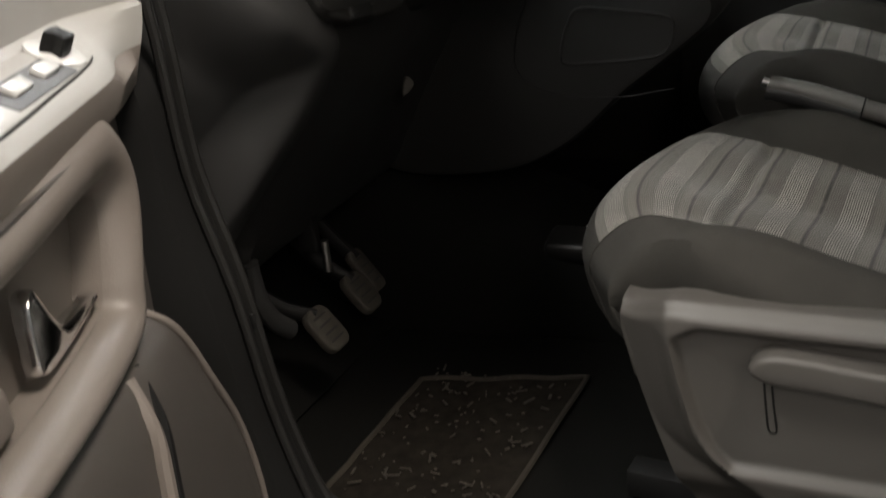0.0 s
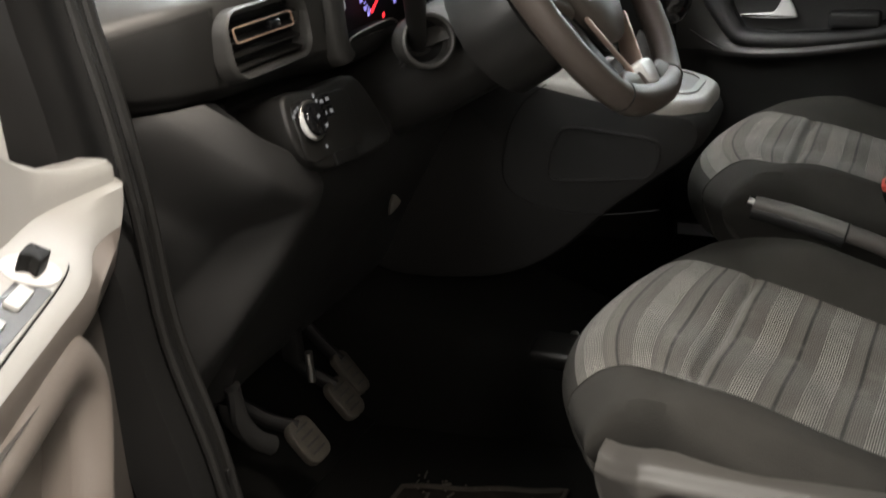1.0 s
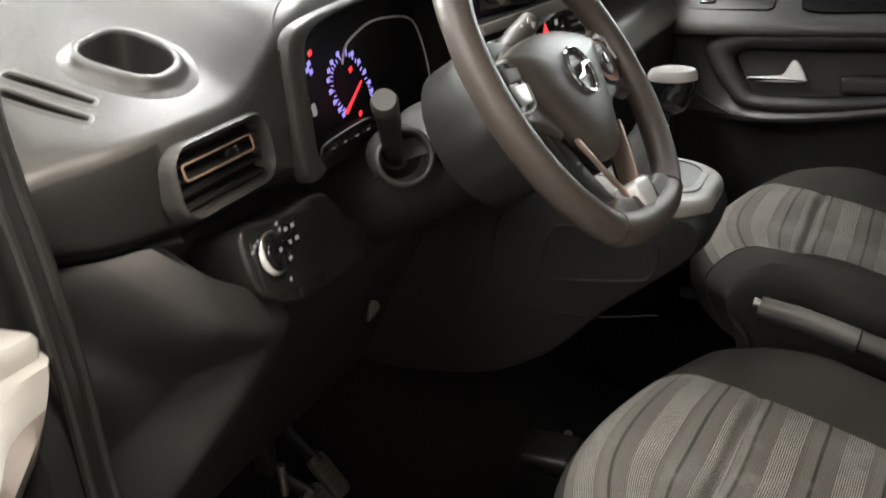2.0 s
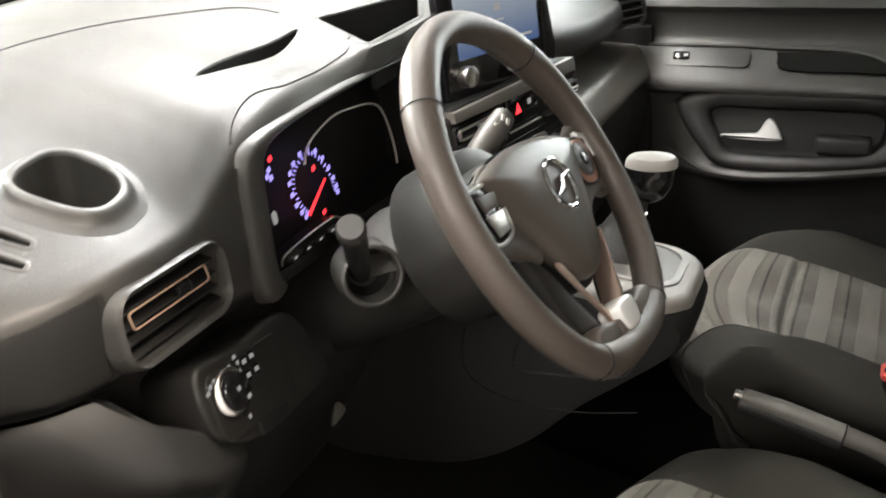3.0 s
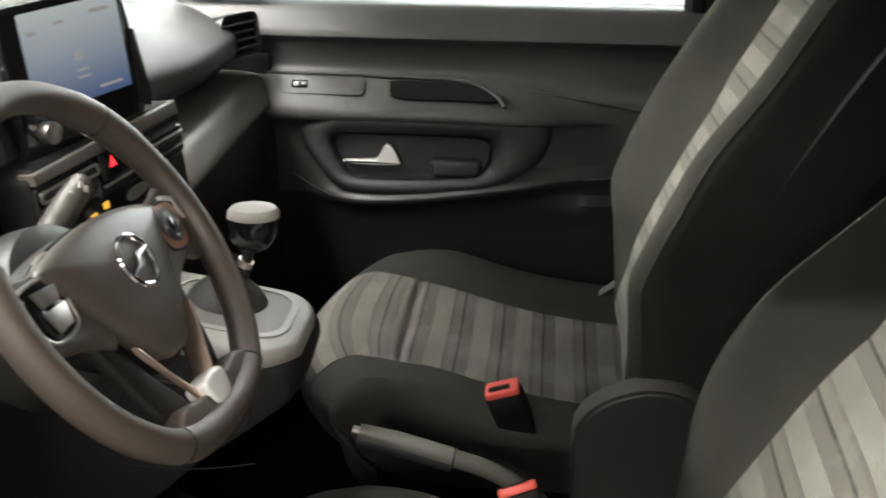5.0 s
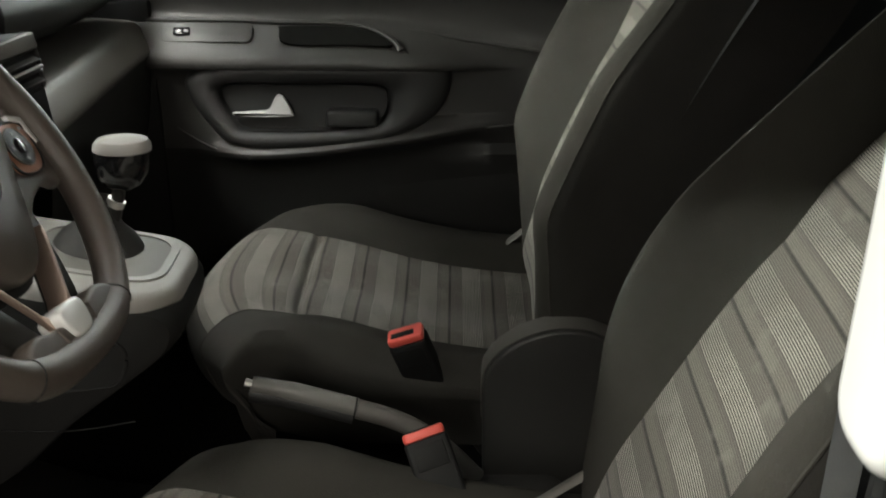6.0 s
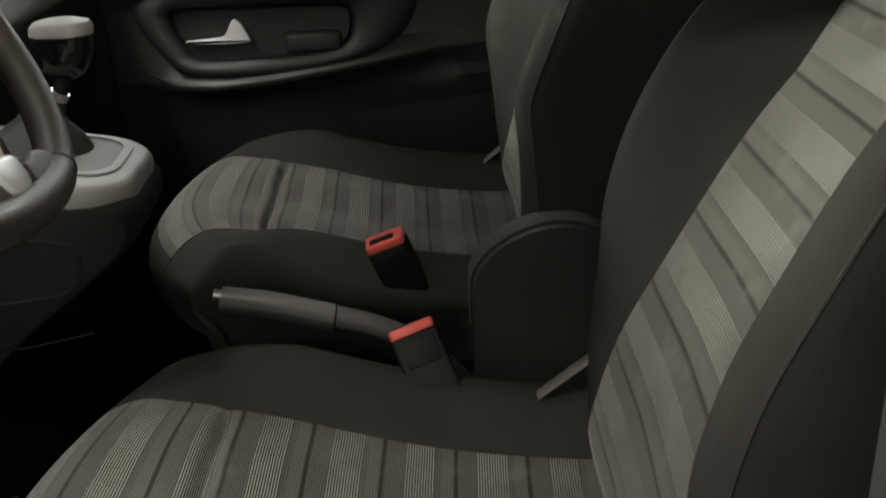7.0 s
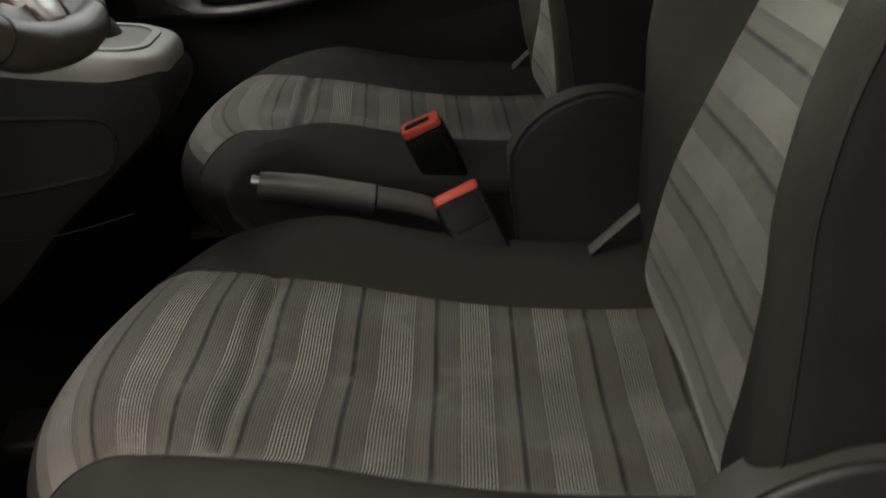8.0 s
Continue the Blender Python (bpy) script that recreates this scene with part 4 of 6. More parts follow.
for z, yc, yj, xc in ((1.165, 0.50, 0.60, -0.66), (1.12, 0.535, 0.61, -0.655), (1.09, 0.492, 0.585, -0.648), (1.072, 0.448, 0.56, -0.635), (1.055, 0.433, 0.548, -0.63), (1.02, 0.442, 0.54, -0.632), (0.953, 0.478, 0.53, -0.637), (0.837, 0.548, 0.54, -0.645), (0.778, 0.582, 0.555, -0.65), (0.71, 0.625, 0.58, -0.66), (0.70, 0.70, 0.62, -0.66)):
    dip = 0.072 * smoothstep(1.07, 1.0, z) * smoothstep(0.74, 0.88, z)
    lower_rows.append([(-0.785, yj + 0.02, z), (-0.76, yj + 0.012, z), (-0.73, yj * 0.7 + yc * 0.3 + 0.012 + dip, z), (-0.69, yj * 0.45 + yc * 0.55 + 0.008 + dip, z), (xc - 0.040, yc + 0.044 + 0.6 * dip, z), (xc - 0.031, yc + 0.034, z), (xc - 0.022, yc + 0.024, z), (xc - 0.012, yc + 0.0105, z), (xc + 0.002, yc + 0.0025, z), (xc + 0.02, yc, z), (xc + 0.05, yc + 0.004, z), (-0.48, yc + 0.012, z), (-0.33, yc + 0.012, z), (-0.18, yc + 0.012, z), (-0.11, yc + 0.02, z)])
def crested(p):
    """The ridge climbs towards the doorway."""
    x, y, z = p
    return (x, y, z + 0.5 * max(0.0, -0.645 - x) * smoothstep(0.85, 1.0, z) * smoothstep(1.17, 1.11, z))


BORDER = [(0.76, -0.712), (0.78, -0.70), (0.825, -0.675), (0.874, -0.645), (0.92, -0.615), (0.97, -0.589), (1.03, -0.585), (1.08, -0.63), (1.12, -0.685), (1.165, -0.72)]
edges = spline(BORDER, 6)
FOLD = [(0.70, 0.618), (0.778, 0.575), (0.837, 0.541), (0.953, 0.471), (1.02, 0.435), (1.055, 0.428), (1.10, 0.436), (1.14, 0.45), (1.165, 0.465)]
folds = spline(FOLD, 6)
trim_rows = []
for z in np.linspace(0.765, 1.160, 70):
    stop = float(np.interp(z, [q[0] for q in edges], [q[1] for q in edges]))
    yc = float(np.interp(z, [q[0] for q in folds], [q[1] for q in folds]))
    row = []
    for x in np.linspace(-0.785, stop, 44):
        d = min(math.hypot(x - q[1], z - q[0]) for q in edges)
        row.append((x, yc - 0.003 * smoothstep(0.0, 0.03, d) + 0.062 * smoothstep(0.034, 0.105, d) + 0.05 * smoothstep(-0.68, -0.785, x), z))
    row += [(stop + 0.003, yc + 0.0015, z), (stop + 0.005, yc + 0.005, z), (stop + 0.004, yc + 0.03, z)]
    trim_rows.append(row)
lower_rows = [[(x, y + 0.07 * smoothstep(-0.615, -0.65, x), z) for x, y, z in r] for r in lower_rows]
lower_rows = [[crested(p) for p in r] for r in lower_rows]
cols = [spline(c, 4) for c in zip(*lower_rows)]
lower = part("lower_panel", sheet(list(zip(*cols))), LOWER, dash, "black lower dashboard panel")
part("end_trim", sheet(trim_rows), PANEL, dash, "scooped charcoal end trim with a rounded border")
# light switch pod
PODF = axes((-0.55, 0.436, 1.088), (1, 0, -0.10), (0.05, 0.32, 1))
pod = part("light_switch_pod", prism(spline([(-0.088, -0.008), (-0.090, 0.03), (-0.078, 0.052), (-0.02, 0.05), (0.05, 0.056), (0.085, 0.04), (0.110, -0.02), (0.098, -0.04), (0, -0.044), (-0.06, -0.036)], 4, True), 0.012, PODF, 0.006, 3, back=0.06), KNEE, lower, "dark plastic pod with the round light switch")
part("switch_plate", prism(rrect(0.125, 0.07, 0.014), 0.0145, PODF @ pose(-0.018, 0.006, 0), 0.002), KNEE, pod, "gloss black switch plate")
part("rotary_ring", tube([PODF @ Vector((-0.055 + 0.021 * math.cos(w), 0.016 + 0.021 * math.sin(w), 0.019)) for w in np.linspace(0, 2 * math.pi, 29)[:-1]], 0.0024, 8, True), SATIN, pod, "chrome ring of the rotary switch")
part("rotary_knob", disc(0.019, 0.020, PODF @ pose(-0.055, 0.016, 0.008), 28, 0.003), GLOSS, pod)
for x, y, w in ((-0.059, 0.024, 0.006), (-0.046, 0.008, 0.007), (-0.092, 0.034, 0.007), (-0.085, 0.040, 0.006), (-0.076, 0.044, 0.005), (-0.045, 0.048, 0.006), (-0.030, 0.056, 0.006), (-0.027, 0.047, 0.004), (-0.038, -0.022, 0.005), (-0.028, 0.036, 0.004)):
    x, y = -0.055 + 0.8 * (x + 0.055) + 0.003, 0.012 + 0.75 * (y - 0.016)
    part("print_mark", block(w * 0.8, 0.0038, 0.0006, PODF @ pose(x, y, 0.0285 if math.hypot(x + 0.055, y - 0.016) < 0.018 else 0.0152, 0, 0, 20), 0), INK, pod)
# Glint on the chrome ring, modelled as a tapered bright arc.
part("rotary_glint", tube([PODF @ Vector((-0.055 + 0.0205 * math.cos(w), 0.016 + 0.0205 * math.sin(w), 0.0195)) for w in np.linspace(2.3, 4.7, 16)], [0.001 + 0.0028 * math.sin(math.pi * k / 15) for k in range(16)], 8), SILVER, pod, "painted glint along the rotary switch's ring")
for x, y in ((-0.022, 0.033), (-0.009, 0.034), (-0.022, 0.019), (-0.008, 0.020)):
    key = part("switch_key", prism(rrect(0.0115, 0.0115, 0.002), 0.0162, PODF @ pose(x, y, 0), 0.001), GLOSS, pod)
    part("print_mark", block(0.006, 0.0042, 0.0006, PODF @ pose(x, y, 0.0165), 0), INK, key)
part("small_button", prism(rrect(0.05, 0.016, 0.003), 0.016, PODF @ pose(-0.005, -0.034, 0), 0.002), BLACK, pod)
part("bonnet_lever", prism(spline([(-0.014, -0.010), (0.014, -0.004), (0.006, 0.012)], 3, True), 0.006, axes((-0.318, 0.494, 0.906), (0.9, -0.3, 0.2), (0, 0.3, 1)), 0.002), SHIELD, lower, "small grey lever under the panel")

# screen and centre stack
SCR = axes((0.03, 0.378, 1.348), (0.947, -0.32, 0), (0, 0.1, 1))
screen = part("touch_screen", prism([(-0.118, 0.088), (-0.124, 0.082), (-0.124, -0.094), (-0.118, -0.098), (0.088, -0.086), (0.088, 0.088)], 0.0, SCR, 0.003, 2, back=0.014), GLOSS, dash, "touch screen in a gloss black surround showing a blue page")
part("screen_stand", prism(spline([(-0.05, 0.07), (0.08, 0.085), (0.11, 0.02), (0.10, -0.10), (-0.05, -0.10)], 4, True), -0.012, SCR, 0.0, back=0.06), DASH, screen)
part("key_bar", prism([(0.091, 0.028), (0.102, 0.026), (0.116, -0.062), (0.110, -0.082), (0.091, -0.074)], 0.001, SCR, 0.002, 2, back=0.016), BLACK, screen, "matt black side bar")
SHOW = bpy.data.materials.new("blue_page_with_glare")
SHOW.use_nodes = True
t = SHOW.node_tree
b = t.nodes["Principled BSDF"]
b.inputs["Roughness"].default_value = 0.12
g = t.nodes.new("ShaderNodeTexCoord")
sep = t.nodes.new("ShaderNodeSeparateXYZ")
rmp = t.nodes.new("ShaderNodeValToRGB")
rmp.color_ramp.elements[0].position, rmp.color_ramp.elements[0].color = 0.0, (0.04, 0.075, 0.17, 1)
# Grey upper end paints the glare on the glass over the blue page.
rmp.color_ramp.elements[1].position, rmp.color_ramp.elements[1].color = 1.0, (0.40, 0.43, 0.42, 1)
t.links.new(g.outputs["Generated"], sep.inputs[0])
t.links.new(sep.outputs["Z"], rmp.inputs[0])
t.links.new(rmp.outputs[0], b.inputs["Emission Color"])
b.inputs["Base Color"].default_value = (0.02, 0.02, 0.025, 1)
b.inputs["Emission Strength"].default_value = 0.5
part("display", prism(rrect(0.172, 0.122, 0.003), 0.0015, SCR @ pose(-0.008, 0.016, 0)), SHOW, screen, "lit blue display page with glare painted towards its top")
for x, y, w, h in ((-0.078, 0.052, 0.014, 0.005), (-0.03, 0.058, 0.016, 0.004), (0.042, 0.062, 0.036, 0.005), (-0.008, 0.012, 0.012, 0.010), (-0.006, -0.006, 0.018, 0.003), (-0.005, -0.015, 0.020, 0.003), (0.040, -0.034, 0.042, 0.0035)):
    part("text_bar", block(w, h, 0.0006, SCR @ pose(x, y, 0.0018), 0), INK, screen)
part("volume_knob", joined(disc(0.014, 0.016, SCR @ pose(-0.089, -0.066, 0), 24, 0.002)), SATIN, screen, "satin metal volume knob")
STACK = axes((0.03, 0.352, 1.20), (0.984, -0.18, 0), (0, 0.1, 1))
stack = part("centre_console_face", prism(rrect(0.345, 0.185, 0.02), -0.004, STACK @ pose(0.002, -0.035, 0), 0.004, 3, back=0.06), BLACK, dash, "centre stack with vents and climate switches")
part("stack_band", prism([(-0.168, 0.054), (0.165, 0.056), (0.168, 0.036), (0.05, 0.037), (-0.166, 0.040)], 0.004, STACK, 0.002, 2, back=0.02), TRIM, stack, "pale band over the vents")
for x0, x1 in ((-0.168, -0.046), (0.056, 0.168)):
    cx, w = (x0 + x1) / 2, x1 - x0
    v = part("centre_vent", hoop(rrect(w, 0.055, 0.006), rrect(w - 0.006, 0.049, 0.004), 0.006, STACK @ pose(cx, 0.008, -0.004), 0.004), KNEE, stack, "centre air vent")
    part("duct", prism(rrect(w - 0.006, 0.050, 0.004), -0.003, STACK @ pose(cx, 0.008, 0.0), 0, back=0.02), BLACK, v)
    for k in (-1, 0, 1):
        part("slat", block(w - 0.008, 0.002, 0.012, STACK @ pose(cx, 0.008 + 0.014 * k, 0.001, 20), 0.0006), PLASTIC, v)
    if x0 < 0:
        part("slat_trim", hoop(rrect(w - 0.004, 0.015, 0.004), rrect(w - 0.010, 0.0095, 0.002), 0.004, STACK @ pose(cx, 0.024, 0.004)), SATIN, v, "bright slat frame")
        part("slat_tab", block(0.03, 0.007, 0.006, STACK @ pose(cx + 0.005, 0.024, 0.004), 0.002), SATIN, v)
    else:
        part("slat_trim", block(w - 0.008, 0.0035, 0.004, STACK @ pose(cx, 0.012, 0.006), 0.001), SATIN, v)
haz = part("hazard_plate", prism(rrect(0.086, 0.042, 0.004), 0.006, STACK @ pose(0.004, 0.020, -0.004), 0.002), GLOSS, stack)
part("hazard_mark", prism([(-0.008, -0.007), (0.008, -0.007), (0, 0.008)], 0.0006, STACK @ pose(-0.010, 0.021, 0.002)), REDGLOW, haz, "red warning triangle")
part("lock_mark", block(0.009, 0.008, 0.0006, STACK @ pose(0.022, 0.024, 0.0022), 0), INK, haz)
part("hazard_trim", block(0.086, 0.003, 0.004, STACK @ pose(0.004, -0.006, 0.003), 0.001), SATIN, stack)
part("switch_bank", prism(rrect(0.20, 0.034, 0.008), 0.004, STACK @ pose(0.012, -0.036, -0.004), 0.002), GLOSS, stack, "gloss black key bank")
part("lit_key", block(0.012, 0.009, 0.001, STACK @ pose(-0.041, -0.030, 0.0005), 0), AMBER, stack, "amber lit key")
part("key_print", block(0.014, 0.005, 0.001, STACK @ pose(-0.070, -0.034, 0.0005), 0), AMBER, stack)
part("climate_display", prism(spline([(-0.022, -0.008), (0.022, -0.005), (0.022, 0.006), (-0.018, 0.006)], 3, True), 0.003, STACK @ pose(0.034, -0.036, 0.0)), SATIN, stack, "bright climate key")
for cx in (-0.09, 0.0, 0.09):
    part("climate_knob", disc(0.019, 0.018, STACK @ pose(cx, -0.082, -0.004), 28, 0.003), PLASTIC, stack)
    part("knob_ring", tube([STACK @ Vector((cx + 0.019 * math.cos(w), -0.082 + 0.019 * math.sin(w), 0.012)) for w in np.linspace(0, 2 * math.pi, 25)[:-1]], 0.0022, 6, True), SATIN, stack)
# passenger's side: shelf and glove box
def shelf_part(name, profile, material, label):
    rows = [[(x, y, z) for y, z in spline(profile, 4)] for x in (0.19, 0.21, 0.3, 0.5, 0.69, 0.725)]
    return part(name, sheet(rows), material, dash, label)


# Light on the shelf's lip put into a paler colour than the dash.
shelf_part("shelf", [(0.66, 1.185), (0.50, 1.17), (0.40, 1.166), (0.36, 1.163), (0.344, 1.157), (0.332, 1.142), (0.322, 1.126), (0.317, 1.114), (0.319, 1.106), (0.33, 1.10)], TRIM, "shelf with a sloping lip, lightened as if lit")
shelf_part("glove_box", [(0.324, 1.104), (0.326, 1.08), (0.34, 0.98), (0.365, 0.90), (0.42, 0.86), (0.60, 0.82)], KNEE, "dark glove box under the shelf")
PV = axes((0.652, 0.356, 1.252), (0.86, -0.50, 0), (0, 0.12, 1))
pv = part("air_vent", hoop(rrect(0.094, 0.080, 0.016), rrect(0.080, 0.066, 0.012), 0.014, PV @ pose(0, 0, -0.006), 0.006), KNEE, dash, "black side air vent")
part("duct", prism(rrect(0.082, 0.068, 0.01), 0.0, PV @ pose(0, 0, -0.004), 0, back=0.04), BLACK, pv)
for k in (-1.5, -0.5, 0.5, 1.5):
    part("slat", block(0.080, 0.003, 0.012, PV @ pose(0, 0.015 * k, 0.004, 20), 0.001), PANEL, pv)

# ---- steering column and wheel ----
column = thing("steering_column", "grey plastic steering column cover with stalks", "steering column", (-0.333, 0.35, 1.1))
part("wheel_shroud", tube([(-0.333, 0.242, 1.208), (-0.333, 0.252, 1.202), (-0.333, 0.275, 1.187), (-0.333, 0.315, 1.162)], [0.062, 0.086, 0.094, 0.094], 32, flat=0.96), KNEE, column, "dark round shroud behind the wheel")
part("cover", tube([(-0.334, 0.250, 1.195), (-0.334, 0.27, 1.185), (-0.334, 0.32, 1.155), (-0.333, 0.40, 1.112), (-0.332, 0.47, 1.078), (-0.33, 0.54, 1.05)], [0.045, 0.062, 0.068, 0.068, 0.068, 0.068], 28, flat=0.92), KNEE, column, "black column cover")
top_rows = []
for y, zc, rx, rz in ((0.322, 1.152, 0.076, 0.062), (0.326, 1.151, 0.080, 0.067), (0.345, 1.145, 0.083, 0.071), (0.375, 1.133, 0.083, 0.074), (0.395, 1.124, 0.08, 0.074), (0.41, 1.11, 0.075, 0.07)):
    top_rows.append([(-0.342 + rx * math.cos(w), y, zc + rz * math.sin(w)) for w in np.linspace(-0.25, math.pi - 0.3, 24)])
part("upper_cover", sheet(top_rows, thick=0.003), DASH, column, "grey upper column cover")
CF = axes((-0.4400, 0.353, 1.1700), (0.72, -0.69, 0), (0, 0.25, 1))
ringed = lambda r, d: [CF @ Vector((r * math.cos(w), r * 0.98 * math.sin(w), d)) for w in np.linspace(0, 2 * math.pi, 41)]
part("stalk_collar", sheet([ringed(0.030, -0.05), ringed(0.0335, -0.03), ringed(0.0345, 0.0), ringed(0.0335, 0.004), ringed(0.031, 0.0055), ringed(0.0285, 0.004), ringed(0.0275, -0.002), ringed(0.026, -0.02)]), DASH, column, "round grey stalk collar")
part("collar_well", sheet([ringed(0.0275, -0.004), ringed(0.026, -0.02), ringed(0.018, -0.032), ringed(0.001, -0.034)]), BLACK, column)
part("collar_neck", tube([CF @ Vector((0, 0, -0.02)), CF @ Vector((0.02, 0.0, -0.05)), CF @ Vector((0.05, -0.005, -0.09))], [0.030, 0.031, 0.034], 24, ends=False), KNEE, column)
lamp_stalk = part("lamp_stalk", tube([(-0.415, 0.38, 1.158), (-0.45, 0.362, 1.19), (-0.478, 0.347, 1.222), (-0.50, 0.337, 1.243)], [0.011, 0.012, 0.013, 0.0138], 16), KNEE, column, "dark lamp stalk with a round grey end")
part("stalk_end", tube([(-0.499, 0.3375, 1.242), (-0.507, 0.3335, 1.249), (-0.511, 0.3315, 1.253)], [0.0146, 0.0146, 0.0125], 18), DASH, lamp_stalk)
wiper = part("wiper_stalk", tube([(-0.30, 0.33, 1.205), (-0.262, 0.312, 1.232), (-0.225, 0.302, 1.256), (-0.19, 0.297, 1.27)], [0.012, 0.015, 0.016, 0.0135], 16), SHIELD, column, "dark grey wiper stalk with white print")
for k in range(8):
    f = 0.12 + 0.105 * k
    p = Vector((-0.30, 0.33, 1.205)).lerp(Vector((-0.185, 0.295, 1.274)), f)
    for side_step in (-0.4, 0.4):
        off = Vector((-0.45, -0.72, 0.5)).normalized() * 0.0170 + Vector((-0.3, 0.45, 0.6)) * 0.012 * side_step
        part("print_mark", block(0.007, 0.002, 0.008 - 0.003 * (k % 2), Matrix.Translation(p + off) @ Euler((radians(-25), radians(-58), 0)).to_matrix().to_4x4(), 0), PALE, wiper)

TILT = radians(32.8)
# turned a few degrees clockwise
WHEEL = axes((-0.3305, 0.2020, 1.2370), (0.9995, 0.0264, -0.017), (0, math.sin(TILT), math.cos(TILT))) @ pose(0, 0, 0, 0, 0, -7)
wheel = thing("steering_wheel", "worn leather three-spoke steering wheel with a flat bottom", "steering wheel", (-0.3341, 0.2015, 1.2354))
R = 0.1915


def rim_point(w):
    """A round rim, flattened at its foot."""
    x, y = R * math.cos(w), R * math.sin(w)
    low = -0.945 * R
    if y < low + 0.03:
        k = min(1.0, (low + 0.03 - y) / 0.0525)
        y = low + 0.03 - 0.03 * math.sin(k * math.pi / 2)
        x *= 1 + 0.10 * k * (1 - k)
    return WHEEL @ Vector((x, y, 0))


rim_path = [rim_point(2 * math.pi * k / 96) for k in range(96)]
rim_rows = []
out_axis = WHEEL.to_3x3() @ Vector((0, 0, 1))
for k in range(97):
    a, p, c = rim_path[(k - 1) % 96], rim_path[k % 96], rim_path[(k + 1) % 96]
    t1 = (c - a).normalized()
    s1 = t1.cross(out_axis).normalized()
    deg = (k * 3.75) % 360
    fat = 1.0 + 0.12 * (smoothstep(20, 40, deg) - smoothstep(55, 70, deg) + smoothstep(110, 125, deg) - smoothstep(140, 160, deg)) + 0.10 * (smoothstep(236, 246, deg) - smoothstep(294, 304, deg))
    rim_rows.append([p + s1 * (0.0165 * fat * math.cos(w)) + out_axis * (0.0175 * fat * math.sin(w)) for w in (2 * math.pi * j / 18 for j in range(18))])
rim_bm = sheet(rim_rows, closed=True)
bmesh.ops.remove_doubles(rim_bm, verts=rim_bm.verts, dist=1e-6)
rim = part("rim", rim_bm, LEATHER, wheel, "leather covered rim")
for deg in (49, 144, 240, 300):
    k = round(deg / 3.75)
    ring = [q + (q - rim_path[k]).normalized() * 0.0002 for q in rim_rows[k]]
    part("stitch_line", tube(ring, 0.0010, 5, True, up=out_axis), KNEE, rim)


def mirrored(half):
    """A closed outline from its right half, top to bottom."""
    return half + [(-x, y) for x, y in reversed(half) if x > 0.001]


# airbag pad: broad at the top, narrowing to a rounded chin
hub_out = spline(mirrored([(0.0, 0.056), (0.06, 0.052), (0.108, 0.042), (0.121, 0.030), (0.092, -0.014), (0.067, -0.052), (0.046, -0.080), (0.024, -0.097), (0.0, -0.101)]), 5, True)
hub_rows = [[(*(np.array(p) * k), z) for p in [*hub_out, hub_out[0]]] for k, z in ((0.95, -0.034), (0.985, -0.012), (1.0, -0.006), (0.992, -0.001), (0.96, 0.004), (0.87, 0.009), (0.6, 0.0145), (0.3, 0.0165), (0.0, 0.017))]
hub_bm = sheet(hub_rows)
bmesh.ops.remove_doubles(hub_bm, verts=hub_bm.verts, dist=1e-6)
bmesh.ops.transform(hub_bm, matrix=WHEEL, verts=hub_bm.verts)
hub = part("hub_pad", hub_bm, HUB, wheel, "smooth grey hub pad")
# Black plate behind the pad, added for the shade in the gap.
part("hub_shadow_gap", prism([(x * 1.06, y * 1.06 - 0.002) for x, y in hub_out], -0.013, WHEEL, 0.0, back=0.045), BLACK, wheel, "black sheet for the shade round the hub pad")
part("hub_print", joined(*[block(0.004, 0.0022, 0.0004, WHEEL @ pose(0.004 + 0.003 * k, -0.062 - 0.012 * k, 0.0125 - 0.003 * k, 0, 0, 12), 0) for k in (0, 1)]), LEDGE, hub)
ring = [WHEEL @ Vector((0.0285 * math.cos(w), 0.027 * math.sin(w) - 0.002, 0.0185)) for w in np.linspace(0, 2 * math.pi, 41)[:-1]]
badge = part("badge", tube(ring, 0.0030, 8, True, up=out_axis), CHROME, hub, "round chrome badge with a slanted bar")
part("badge_bar", prism([(-0.033, -0.008), (-0.003, -0.009), (0.005, 0.000), (0.033, 0.006), (0.003, 0.008), (-0.005, -0.001)], 0.004, WHEEL @ pose(0, -0.002, 0.0175, 0, 0, 4), 0.0008), CHROME, badge)
